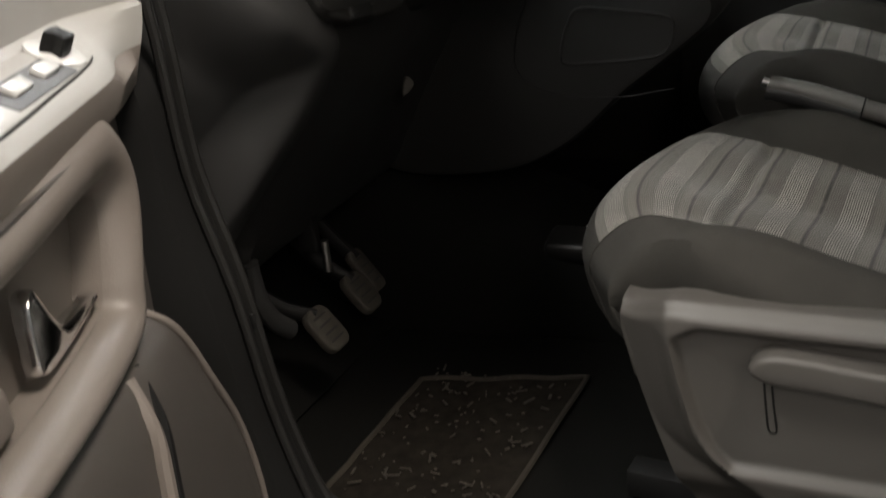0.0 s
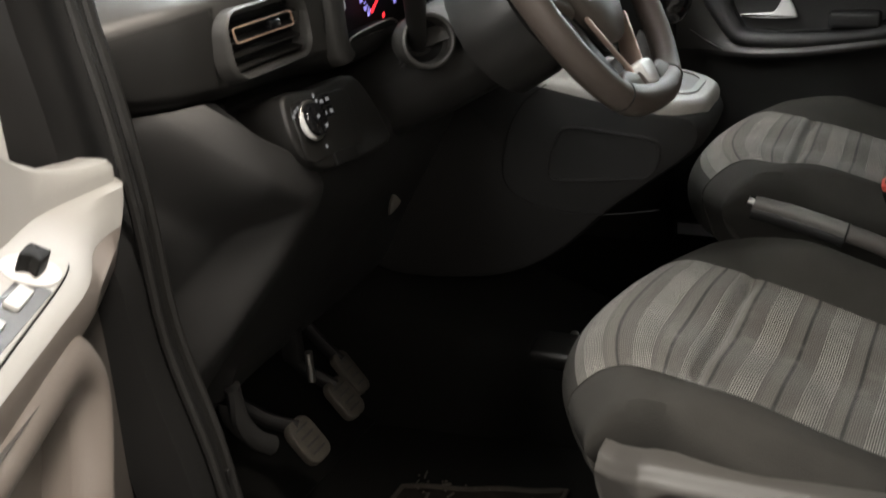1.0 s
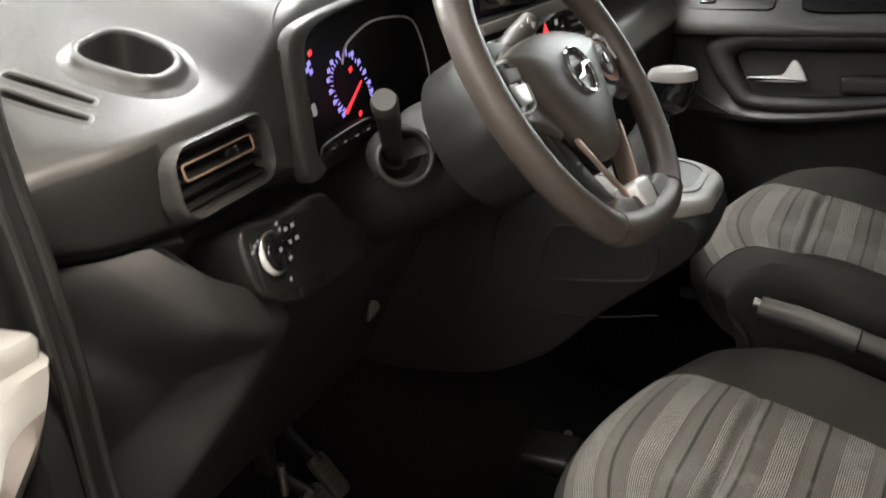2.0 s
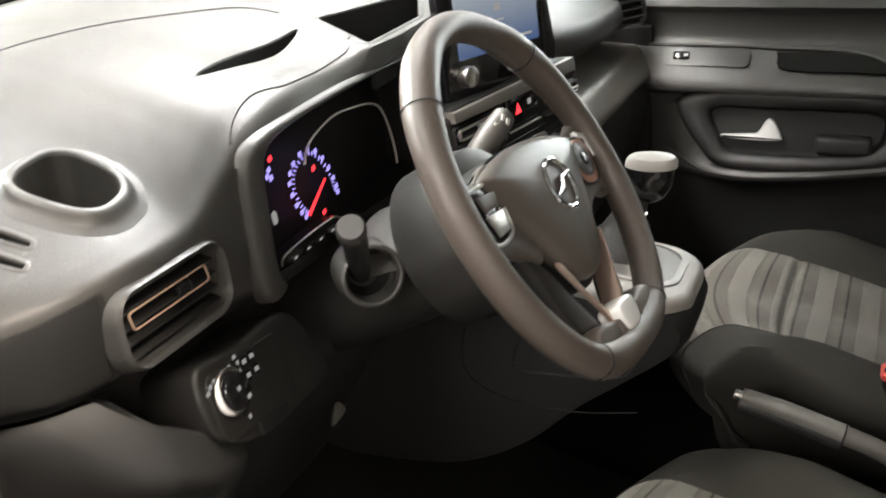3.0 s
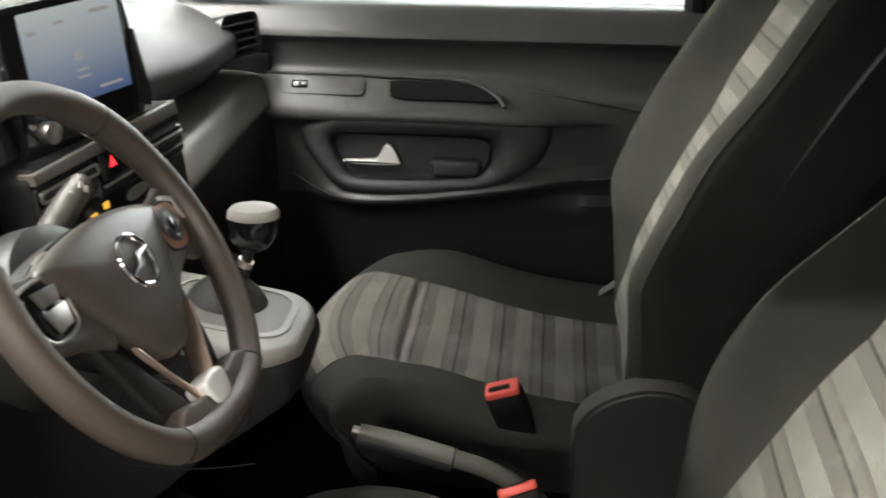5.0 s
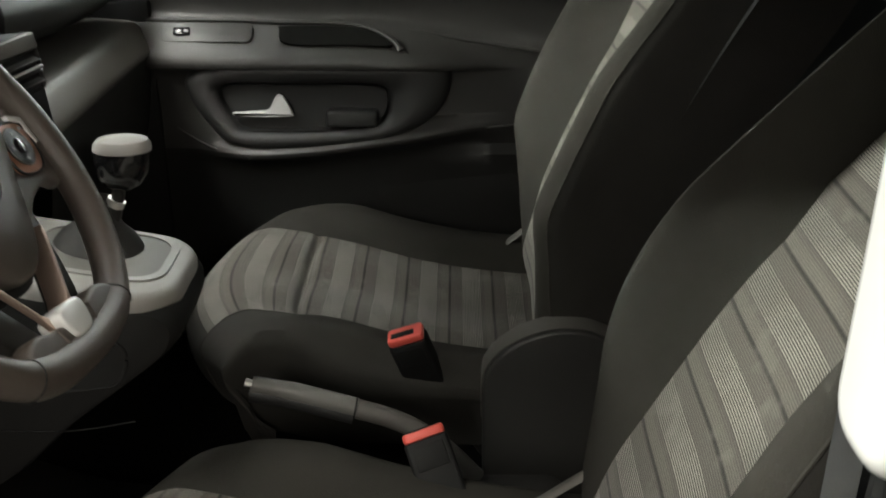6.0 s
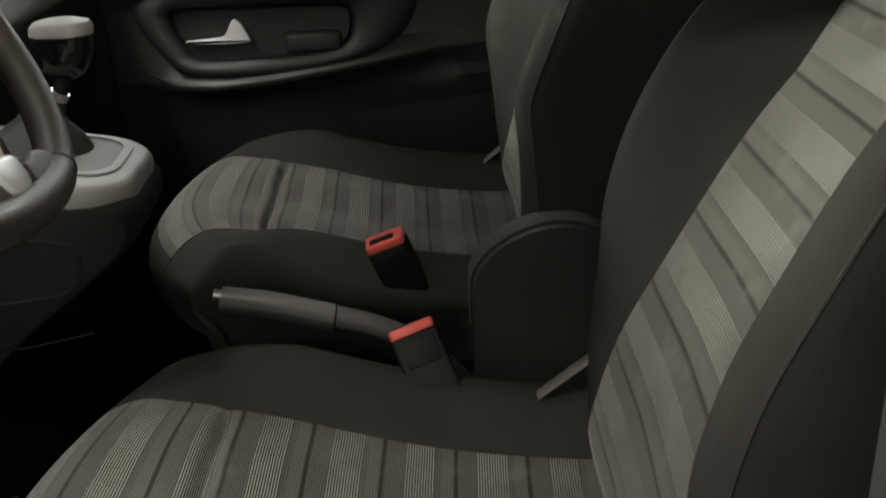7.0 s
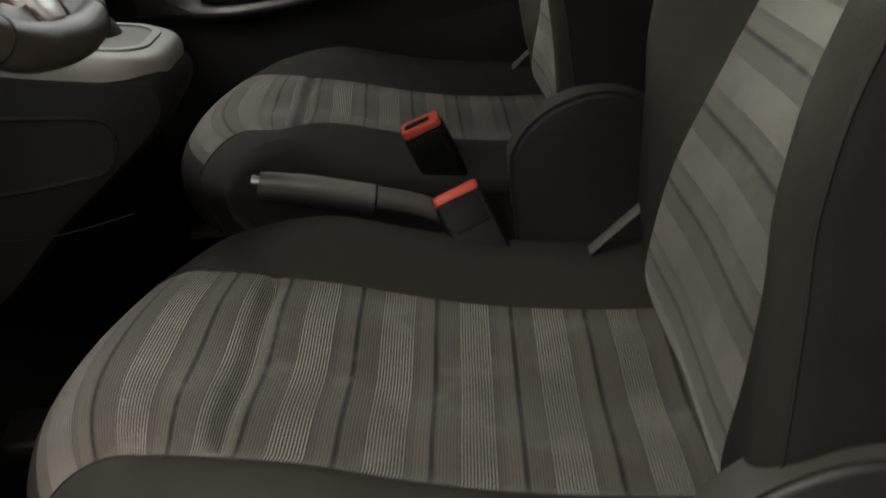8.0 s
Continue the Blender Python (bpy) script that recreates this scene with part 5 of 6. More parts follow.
for s in (-1, 1):
    arm = prism(spline([(s * 0.07, 0.046), (s * 0.12, 0.040), (s * 0.160, 0.046), (s * 0.184, 0.052), (s * 0.190, 0.02), (s * 0.186, -0.030), (s * 0.172, -0.044), (s * 0.15, -0.034), (s * 0.11, -0.042), (s * 0.07, -0.055)], 4, True), -0.004, WHEEL, 0.006, 3, back=0.022)
    spoke = part("side_spoke", arm, HUB, wheel, "side spoke with buttons")
    field = spline([(s * 0.098, 0.030), (s * 0.140, 0.034), (s * 0.166, 0.027), (s * 0.166, -0.004), (s * 0.150, -0.022), (s * 0.112, -0.018), (s * 0.104, 0.004)], 4, True)
    part("button_field", prism(field, -0.001, WHEEL, 0.002, back=0.012), WARMSATIN if s > 0 else GLOSS, spoke, "satin button field")
    part("button_frame", tube([WHEEL @ Vector((x, y, -0.001)) for x, y in field], 0.0016 if s > 0 else 0.0020, 8, True), KNEE if s > 0 else SATIN, spoke, "slim metal frame round the buttons")
    if s > 0:
        part("button_dial", disc(0.0205, 0.0035, WHEEL @ pose(s * 0.133, 0.007, -0.001), 28, 0.0012), KNEE, spoke, "round button cluster")
        part("dial_ring", tube([WHEEL @ Vector((s * 0.133 + 0.0205 * math.cos(w), 0.007 + 0.0205 * math.sin(w), 0.0015)) for w in np.linspace(0, 2 * math.pi, 29)[:-1]], 0.0009, 6, True), TRIM, spoke)
        part("dial_centre", disc(0.008, 0.0055, WHEEL @ pose(s * 0.133, 0.007, -0.001), 20, 0.001), GLOSS, spoke)
    else:
        part("button_key", prism([(-0.150, 0.026), (-0.112, 0.024), (-0.118, 0.010), (-0.146, 0.010)], 0.004, WHEEL, 0.0015), TRIM, spoke)
        part("button_key", prism([(-0.150, 0.006), (-0.114, 0.006), (-0.120, -0.014), (-0.144, -0.016)], 0.004, WHEEL, 0.0015), SATIN, spoke)
    for x, y in ((0.014, 0), (-0.014, 0), (0, 0.014), (0, -0.014), (0.027, 0.017)):
        part("print_mark", block(0.004, 0.003, 0.0005, WHEEL @ pose(s * (0.133 + x), 0.007 + y, 0.0028 if math.hypot(x, y) < 0.02 else -0.0007), 0), INK, spoke)
part("trim_corner", prism([(0.148, 0.040), (0.172, 0.034), (0.174, 0.004), (0.168, 0.004), (0.166, 0.028), (0.148, 0.034)], 0.002, WHEEL, 0.001, back=0.004), SILVER, wheel, "bright corner of the button trim")
# foot: a leather yoke, two broad arms, and a bright metal trim along their inner edges
yoke = prism(spline(mirrored([(0.0, -0.150), (0.040, -0.146), (0.066, -0.140), (0.090, -0.148), (0.105, -0.168), (0.06, -0.178), (0.0, -0.178)]), 4, True), 0.011, WHEEL, 0.005, 3, back=0.014)
low = part("lower_spoke", yoke, LEATHER, wheel, "open lower spoke with two arms")
for s in (-1, 1):
    arm = prism(spline([(s * 0.098, -0.045), (s * 0.090, -0.085), (s * 0.082, -0.115), (s * 0.066, -0.146), (s * 0.024, -0.152), (s * 0.034, -0.128), (s * 0.052, -0.098), (s * 0.066, -0.070)], 4, True), -0.010, WHEEL, 0.004, 2, back=0.026)
    part("spoke_arm", arm, KNEE, low, "dark arm of the spoke")
    trim = prism([(s * 0.069, -0.066), (s * 0.063, -0.070), (s * 0.047, -0.100), (s * 0.028, -0.130), (s * 0.020, -0.138), (s * 0.016, -0.150), (s * 0.024, -0.150), (s * 0.033, -0.132), (s * 0.052, -0.102), (s * 0.068, -0.074)], 0.004, WHEEL, 0.0015, 2, back=0.020 if s > 0 else 0.002)
    part("arm_trim", trim, ROSE, low, "satin metal inner edge of the arm")
part("foot_plate", prism(spline([(-0.021, -0.137), (0.0, -0.134), (0.021, -0.137), (0.023, -0.150), (0.016, -0.165), (0.0, -0.168), (-0.016, -0.165), (-0.023, -0.150)], 4, True), 0.0155, WHEEL, 0.004, 3, back=0.012), SILVER, low, "bright metal plate at the foot of the spoke")
part("plate_seat", tube([WHEEL @ Vector((x, y, 0.0105)) for x, y in spline([(-0.034, -0.148), (-0.030, -0.166), (-0.014, -0.174), (0.014, -0.174), (0.030, -0.166), (0.034, -0.148)], 5)], 0.0024, 8), LEATHER, low)

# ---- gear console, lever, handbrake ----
# Console top lightened for the light falling on it; also the knob's pale cap.
LEDGEGREY = shader("lit_console_top_and_cap_grey", (0.31, 0.30, 0.283), 0.42, relief=0.3, grain=700)
console = thing("gear_console", "grey centre console pod carrying the gear lever", "console", (0.0, 0.35, 0.62))
SIDE = [(0.50, 1.06), (0.42, 1.055), (0.338, 1.045), (0.22, 1.02), (0.12, 1.003), (0.095, 0.995), (0.085, 0.975), (0.10, 0.945), (0.16, 0.895), (0.23, 0.84), (0.31, 0.765), (0.40, 0.715), (0.50, 0.695), (0.62, 0.69), (0.72, 0.72)]
side = spline(SIDE, 4)
cy, cz = 0.36, 0.90
body_rows = []
for x, k in ((-0.120, 0.0), (-0.124, 0.90), (-0.120, 0.955), (-0.108, 0.985), (-0.09, 1.0), (-0.02, 1.0), (0.03, 0.99), (0.055, 0.965), (0.07, 0.93), (0.076, 0.87), (0.075, 0.0)):
    body_rows.append([(x, cy + (y - cy) * k, cz + (z - cz) * k) for y, z in side])
pod_body = part("pod", sheet([r + r[:1] for r in body_rows]), MATTE, console, "console side, blackened for shade")
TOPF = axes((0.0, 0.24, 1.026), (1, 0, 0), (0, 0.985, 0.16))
top = part("top_plate", prism(rrect(0.19, 0.318, 0.058, 8), 0.011, TOPF @ pose(-0.026, 0.008, 0), 0.015, 5, back=0.034), LEDGEGREY, console, "console top, lightened as if lit")
part("gaiter_frame", hoop(rrect(0.135, 0.175, 0.04), rrect(0.118, 0.155, 0.034), 0.004, TOPF @ pose(-0.015, -0.04, 0.0095)), LEDGEGREY, top)
part("selector_gate", prism(rrect(0.118, 0.155, 0.034), 0.0115, TOPF @ pose(-0.015, -0.04, 0)), TRIM, top, "grey selector surround")
# No hollow here: flat black stands in for the recess's shade.
part("cup_well", prism(rrect(0.07, 0.06, 0.028), 0.0115, TOPF @ pose(-0.03, 0.095, 0), 0), BLACK, top, "flat black patch for the shade of a cup recess")
gait = [[(TOPF @ Vector((0.005 + r * math.cos(w), -0.03 + r * 1.15 * math.sin(w), h))) for w in np.linspace(0, 2 * math.pi, 25)] for r, h in ((0.05, 0.008), (0.04, 0.025), (0.025, 0.04), (0.016, 0.06), (0.013, 0.075))]
gear = thing("gear_lever", "gear lever with a gloss black knob and pale cap", "gear lever", (0.005, 0.2, 1.03))
part("gaiter", sheet(gait), RUBBER, gear, "black gaiter")
part("shaft", tube([(0.005, 0.19, 1.05), (0.003, 0.178, 1.09), (0.002, 0.170, 1.125)], 0.008, 12), KNEE, gear)
part("shaft_collar", tube([(0.003, 0.182, 1.085), (0.003, 0.178, 1.093)], 0.011, 14), SATIN, gear)
knob_rows = []
for h, r in ((0.0, 0.012), (0.006, 0.02), (0.02, 0.0265), (0.04, 0.0288), (0.055, 0.028), (0.061, 0.022), (0.064, 0.012), (0.0648, 0.001)):
    knob_rows.append([Vector((0.002, 0.170, 1.108)) + Vector((r * 0.84 * math.cos(w), r * 1.18 * math.sin(w) - 0.12 * h, h)) for w in np.linspace(0, 2 * math.pi, 29)])
part("knob", sheet(knob_rows), GLOSS, gear, "gloss knob")
cap_rows = []
for h, r in ((0.049, 0.0296), (0.057, 0.0292), (0.0625, 0.0255), (0.0655, 0.015), (0.0662, 0.001)):
    cap_rows.append([Vector((0.002, 0.170, 1.108)) + Vector((r * 0.84 * math.cos(w), r * 1.18 * math.sin(w) - 0.12 * h, h)) for w in np.linspace(0, 2 * math.pi, 29)])
part("knob_cap", sheet(cap_rows), LEDGEGREY, gear, "pale satin cap")
# recess in the console's flank
flank = axes((-0.1235, 0.24, 0.93), (0, -1, 0), (0, 0, 1))
field = spline([(-0.081, -0.033), (-0.03, -0.037), (0.05, -0.029), (0.075, -0.022), (0.088, 0.0), (0.088, 0.024), (0.07, 0.034), (0.0, 0.042), (-0.045, 0.045), (-0.065, 0.03)], 5, True)
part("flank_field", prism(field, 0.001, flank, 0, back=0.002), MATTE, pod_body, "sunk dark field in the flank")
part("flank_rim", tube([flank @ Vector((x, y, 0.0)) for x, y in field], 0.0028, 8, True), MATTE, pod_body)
seam = spline([(0.09, -0.075), (0.0, -0.09), (-0.10, -0.085), (-0.155, -0.05), (-0.15, 0.02), (-0.12, 0.08), (-0.08, 0.11)], 5)
part("flank_seam", tube([flank @ Vector((x, y, 0.0005)) for x, y in seam], 0.001, 6), BLACK, pod_body)

brake = thing("handbrake", "grey plastic handbrake lever between the seats, grip darkened below for shade", "handbrake", (-0.005, -0.3, 0.6))
GRIPGREY = shader("satin_grey_grip_plastic", (0.17, 0.165, 0.155), 0.3, relief=0.2, grain=800)
GRIP = [(0.030, 0.838), (-0.02, 0.828), (-0.107, 0.803), (-0.15, 0.789), (-0.19, 0.768), (-0.23, 0.735), (-0.27, 0.69)]
part("grip", tube([(-0.005, y, z - 0.006) for y, z in spline(GRIP[:3], 5)], [0.0115] * 5 + [0.0125] * 6, 18, flat=1.15), GRIPGREY, brake, "satin grey grip")
# Shaded underside of the grip, painted as a darker tube.
part("grip_shaded_side", tube([(-0.005, y + 0.004, z - 0.016) for y, z in spline(GRIP[:3], 5)], 0.0125, 16, flat=1.1), PANEL, brake)
part("lever_arm", tube([(-0.005, y, z - 0.007) for y, z in spline(GRIP[2:], 5)], 0.0125, 16, flat=1.1), TRIM, brake)
part("grip_seam", tube([(-0.005, -0.104, 0.797), (-0.005, -0.1065, 0.7965)], 0.0138, 18, flat=1.15), BLACK, brake)
part("release_button", tube([(-0.005, 0.028, 0.832), (-0.005, 0.040, 0.8355)], 0.0070, 14), SATIN, brake, "small release button")
part("gaiter", joined(block(0.09, 0.2, 0.1, pose(-0.005, -0.30, 0.62), 0.03, 3)), RUBBER, brake)

# ---- pedals ----
def pedal(name, label, x, y, z, w, h, tilt, arm):
    ob = thing(name, label, "pedal", (x, y, z), "pedals")
    f = axes((x, y, z), (1, 0, 0), (0, math.sin(radians(tilt)), math.cos(radians(tilt))))
    pad = part("pad", prism(rrect(w, h, min(w, h) * 0.34), 0.010, f, 0.004, 3, back=0.006), PEDAL, ob, "worn black rubber pad")
    for k in range(4):
        part("pad_rib", block(w * 0.6, 0.004, 0.002, f @ pose(0, h * 0.28 * (k - 1.5) / 1.5, 0.0095), 0.0008), RUBBER, pad)
    part("arm", tube(spline([(x, y + 0.012, z + 0.02), *arm], 5), 0.009, 10, flat=1.4), BLACK, ob, "dark steel pedal arm")
    return ob


pedal("clutch_pedal", "clutch pedal with a worn rubber pad", -0.468, 0.595, 0.575, 0.054, 0.074, 40, [(-0.49, 0.66, 0.62), (-0.52, 0.73, 0.70), (-0.525, 0.76, 0.82), (-0.52, 0.76, 0.95)])
pedal("brake_pedal", "brake pedal with a worn rubber pad", -0.352, 0.598, 0.580, 0.050, 0.072, 40, [(-0.365, 0.66, 0.64), (-0.395, 0.70, 0.74), (-0.40, 0.73, 0.95)])
pedal("accelerator_pedal", "narrow accelerator pedal with a ribbed pad", -0.285, 0.625, 0.585, 0.036, 0.080, 38, [(-0.28, 0.70, 0.66), (-0.28, 0.75, 0.75), (-0.28, 0.76, 0.9)])
hanger = thing("pedal_bracket", "bright steel pedal bracket under the dashboard", "bracket", (-0.42, 0.60, 0.68))
part("pin", tube([(-0.422, 0.602, 0.70), (-0.42, 0.604, 0.65)], 0.006, 10), SATIN, hanger)
part("plate", block(0.02, 0.03, 0.24, pose(-0.42, 0.63, 0.80), 0.004), BLACK, hanger)
foot = thing("foot_rest", "curved grey metal rod beside the clutch pedal", "foot rest", (-0.60, 0.6, 0.6))
part("rod", tube(spline([(-0.605, 0.60, 0.745), (-0.598, 0.602, 0.69), (-0.575, 0.602, 0.645), (-0.54, 0.602, 0.612)], 5), 0.011, 10, flat=1.3), PANEL, foot)
part("shoe", tube(spline([(-0.60, 0.612, 0.72), (-0.592, 0.615, 0.68), (-0.57, 0.615, 0.645)], 5), 0.018, 10, flat=0.7), RUBBER, foot)

# ---- floor mat ----
mat_rows = []
for i, f in enumerate(np.linspace(0, 1, 18)):
    row = []
    for g in np.linspace(0, 1, 14):
        a = Vector((-0.705, 0.264, 0)).lerp(Vector((-0.297, 0.248, 0)), g)
        c = Vector((-0.70, 0.502, 0)).lerp(Vector((-0.368, 0.498, 0)), g)
        p = a.lerp(c, f)
        row.append((p.x, p.y, 0.446 + 0.004 * noise.noise(Vector((p.x * 14, p.y * 14, 2)))))
    mat_rows.append(row)
BINDING = shader("worn_brown_binding", (0.034, 0.029, 0.022), 0.9, vary=0.5, relief=0.8, grain=400, patch=30)
car_mat = thing("floor_mat", "dusty black carpet mat with litter on the cab floor", "mat", (-0.42, 0.4, 0.425))
part("mat_carpet", sheet(mat_rows, thick=0.004), MATTEX, car_mat)
edge = [mat_rows[0][k] for k in range(14)] + [r[-1] for r in mat_rows[1:]] + [mat_rows[-1][k] for k in range(12, -1, -1)] + [r[0] for r in mat_rows[-2:0:-1]]
part("binding", tube([(x, y, z + 0.001) for x, y, z in edge], 0.0045, 6, True), BINDING, car_mat, "stitched edge binding")
crumbs = bmesh.new()
rng = random.Random(4)
for k in range(150):
    a, l = rng.random() * 3.1, 0.003 + 0.017 * rng.random() ** 3
    x, y = -0.66 + 0.33 * rng.random(), 0.265 + 0.225 * rng.random()
    mesh = bpy.data.meshes.new("crumb")
    b2 = block(l, 0.0015 + 0.003 * rng.random() ** 2, 0.002, pose(x, y, 0.4515 + 0.004 * noise.noise(Vector((x * 14, y * 14, 2))), 0, 0, math.degrees(a)), 0)
    b2.to_mesh(mesh)
    b2.free()
    crumbs.from_mesh(mesh)
    bpy.data.meshes.remove(mesh)
tagged(part("litter", crumbs, LITTER, car_mat, "pale dry litter on the mat"), kind="stuff")

# ---- doors: one shape, hinged open on the driver's side and shut on the other ----
SECTION = [(-0.12, 1.298), (-0.085, 1.296), (-0.064, 1.287), (-0.046, 1.262), (-0.036, 1.238), (-0.050, 1.224), (-0.056, 1.20), (-0.057, 1.175), (-0.053, 1.163), (-0.040, 1.149), (-0.022, 1.129), (-0.006, 1.110), (0.002, 1.096), (0.0, 1.080), (-0.030, 1.072), (-0.045, 1.05), (-0.045, 0.96), (-0.03, 0.93), (-0.012, 0.915), (-0.010, 0.90), (-0.030, 0.885), (-0.040, 0.85), (-0.043, 0.75), (-0.040, 0.60), (-0.045, 0.50), (-0.10, 0.48)]
# Light on the driver's armrest put into the colour; the passenger's stays dark.
ARMREST = shader("lit_armrest_plastic", (0.19, 0.166, 0.148), 0.42, relief=0.4, grain=700)
LAY = Matrix(((1, 0, 0, 0), (0, 0, 1, 0), (0, 1, 0, 0), (0, 0, 0, 1)))  # outline in s and z, depth in w


def car_door(m, driver, label):
    ob = thing("cab_door", label, "door", m.translation + Vector((0, 0, 0.48)), "doors")

    def put(name, bm, material, parent=ob, tag=""):
        bmesh.ops.transform(bm, matrix=m, verts=bm.verts)
        return part(name, bm, material, parent, tag)

    sec = spline(SECTION, 3)

    def card(points, head, tail, flat, n=40):
        """Rows of the inner panel from its leading to its trailing edge."""
        rows = []
        for f in np.linspace(0, 1, n):
            row = []
            for w, z in points:
                front = head(z)
                s = front + (tail - front) * f
                fade = smoothstep(0.93, 0.70, s)
                rise = -0.045 * smoothstep(0.60, 0.98, s) * smoothstep(1.06, 1.14, z) * smoothstep(1.20, 1.15, z) + 0.012 * smoothstep(0.45, 0.15, s) * smoothstep(1.06, 1.14, z) * smoothstep(1.20, 1.15, z)
                low = 0.05 * smoothstep(0.42, 0.9, s) * smoothstep(0.85, 0.9, z) * smoothstep(0.99, 0.93, z)
                base = -0.05
                if flat and w > base:
                    w = base + (w - base) * (smoothstep(0.30, 0.44, s) if z < 1.09 else 0.0)
                if not driver and z < 1.0 and w > base:
                    w = base + (w - base) * smoothstep(0.28, 0.42, s)
                ww = base + (w - base) * (fade if 0.88 < z < 1.19 and w > base else 1)
                round_off = 0.05 * smoothstep(0.035, 0.0, s - front) if driver else 0
                row.append((s, ww - round_off, z + rise + low))
            rows.append(row)
        return sheet(rows)

    if driver:
        panel = put("door_panel", card([(w, z) for w, z in sec if z < 1.13], lambda z: -0.03 + 0.14 * smoothstep(0.55, 1.10, z), 1.08, True), DOORCARD, tag="dark grained plastic door panel")
        ledge = []
        for k, f in enumerate([0.0, *np.linspace(0, 1, 36) ** 1.4]):
            row = []
            for q, (s0, wq, zq) in enumerate(((0.138, 0, 0), (0.138, 0, 0), (0.138, 0, 0), (0.138, 0, 0), (0.139, 0, 1.158), (0.140, 0, 1.149), (0.141, 0.010, 1.1435), (0.143, 0.33, 1.136), (0.146, 0.66, 1.128), (0.15, 0.92, 1.1205), (0.155, 1.0, 1.112), (0.163, 1.0, 1.10), (0.176, 0.9, 1.083), (0.188, 0.5, 1.068), (0.195, 0.0, 1.058))):
                s = s0 + (1.07 - s0) * f
                wall = -0.012 - 0.046 * smoothstep(0.14, 0.27, s)
                crest = 1.166 + 0.004 * smoothstep(0.15, 0.19, s) + 0.115 * smoothstep(0.18, 0.42, s)
                fade = smoothstep(0.98, 0.75, s)
                if q < 4:
                    w, z = (wall - 0.05, wall - 0.012, wall - 0.004, wall)[q], crest - (0.0, 0.0, 0.0015, 0.007)[q]
                elif q < 6:
                    w, z = wall + 0.001, zq
                elif q == 6:
                    w, z = wall + 0.008, zq
                elif q < 11:
                    w, z = wall + 0.008 + (0.002 - wall - 0.008) * wq * fade * smoothstep(0.14, 0.34, s), zq
                else:
                    w, z = -0.055 + (0.057 * smoothstep(0.14, 0.34, s) + 0.035 * smoothstep(0.34, 0.14, s)) * wq * fade, zq
                w -= 0.05 * smoothstep(0.03, 0.0, s - s0) ** 2
                row.append((s, w, z))
            ledge.append(row)
        # Lit top and dimmer front of one ledge, split into two colours.
        put("switch_ledge", sheet([r[:11] for r in ledge]), LEDGE, panel, "ledge under the window, lightened as if strongly lit")
        put("ledge_front", sheet([r[10:] for r in ledge]), ARMREST, panel, "face under the ledge, darker than its lit top")
    else:
        upper = [q for q in sec if q[1] > 0.905]
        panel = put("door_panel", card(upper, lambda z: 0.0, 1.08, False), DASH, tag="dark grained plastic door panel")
        # Shade on the lower door, put in as a blacker plastic.
        put("lower_card", card(sec[len(upper) - 1:], lambda z: 0.0, 1.08, False), KNEE, panel, "lower door card, blackened for shade")
    up, out = (0.012, 0.018) if driver else (0.0, 0.0)
    outer = spline([(0.40, 1.092 + up), (0.345, 1.088 + up), (0.298 + out, 1.060), (0.30 + out, 1.02), (0.335 + out, 0.965), (0.375, 0.926), (0.46, 0.916), (0.60, 0.926), (0.70, 0.945), (0.77, 0.985), (0.80, 1.04), (0.79, 1.085), (0.72, 1.093), (0.55, 1.093)], 5, True)
    inner = spline([(0.43, 1.046), (0.385, 1.046), (0.362, 1.035), (0.366, 1.01), (0.385, 0.975), (0.405, 0.958), (0.48, 0.956), (0.56, 0.958), (0.64, 0.965), (0.668, 0.98), (0.678, 1.01), (0.672, 1.04), (0.62, 1.046), (0.52, 1.046)], 5, True)
    loop_rows = []
    for k in np.linspace(0, 1, 14):
        a = k * math.pi
        lift = (0.052 if driver else 0.036) * math.sin(a) ** 0.7 if 0 < k < 1 else 0
        mixk = 0.5 - 0.5 * math.cos(a)
        loop_rows.append([(o[0] + (i[0] - o[0]) * mixk, -0.046 + lift, o[1] + (i[1] - o[1]) * mixk) for o, i in zip([*outer, outer[0]], [*inner, inner[0]])])
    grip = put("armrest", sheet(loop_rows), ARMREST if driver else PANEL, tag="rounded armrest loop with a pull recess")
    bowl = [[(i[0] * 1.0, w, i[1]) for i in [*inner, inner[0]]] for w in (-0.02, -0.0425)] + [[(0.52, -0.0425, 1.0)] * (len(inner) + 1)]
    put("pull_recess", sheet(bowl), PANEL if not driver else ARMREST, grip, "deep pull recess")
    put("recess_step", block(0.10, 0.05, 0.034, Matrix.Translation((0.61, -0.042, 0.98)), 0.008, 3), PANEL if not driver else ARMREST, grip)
    cup = [LAY @ Vector((0.475 + 0.055 * math.cos(w), 1.005 + 0.036 * math.sin(w), -0.05)) for w in np.linspace(-1.7, 1.7, 20)]
    put("recess_lip", tube(cup, 0.005, 8), PANEL if not driver else TRIM, grip)
    if driver:
        shape = [(0.395, 0.974), (0.43, 0.978), (0.465, 0.984), (0.484, 1.012), (0.492, 1.022), (0.502, 1.016), (0.508, 0.984), (0.505, 0.966), (0.46, 0.964), (0.41, 0.967)]
    else:
        shape = [(0.382, 0.990), (0.43, 0.994), (0.452, 0.998), (0.466, 1.022), (0.476, 1.026), (0.486, 1.016), (0.497, 0.992), (0.495, 0.984), (0.45, 0.982), (0.40, 0.984)]
    lever = prism(spline(shape, 4, True), 0.014, LAY @ pose(0, 0, -0.034), 0.004, 2)
    # The passenger's chrome takes the whitened silver in place of real reflections.
    put("door_handle", lever, CHROME if driver else SILVER, grip, "bright chrome release handle")
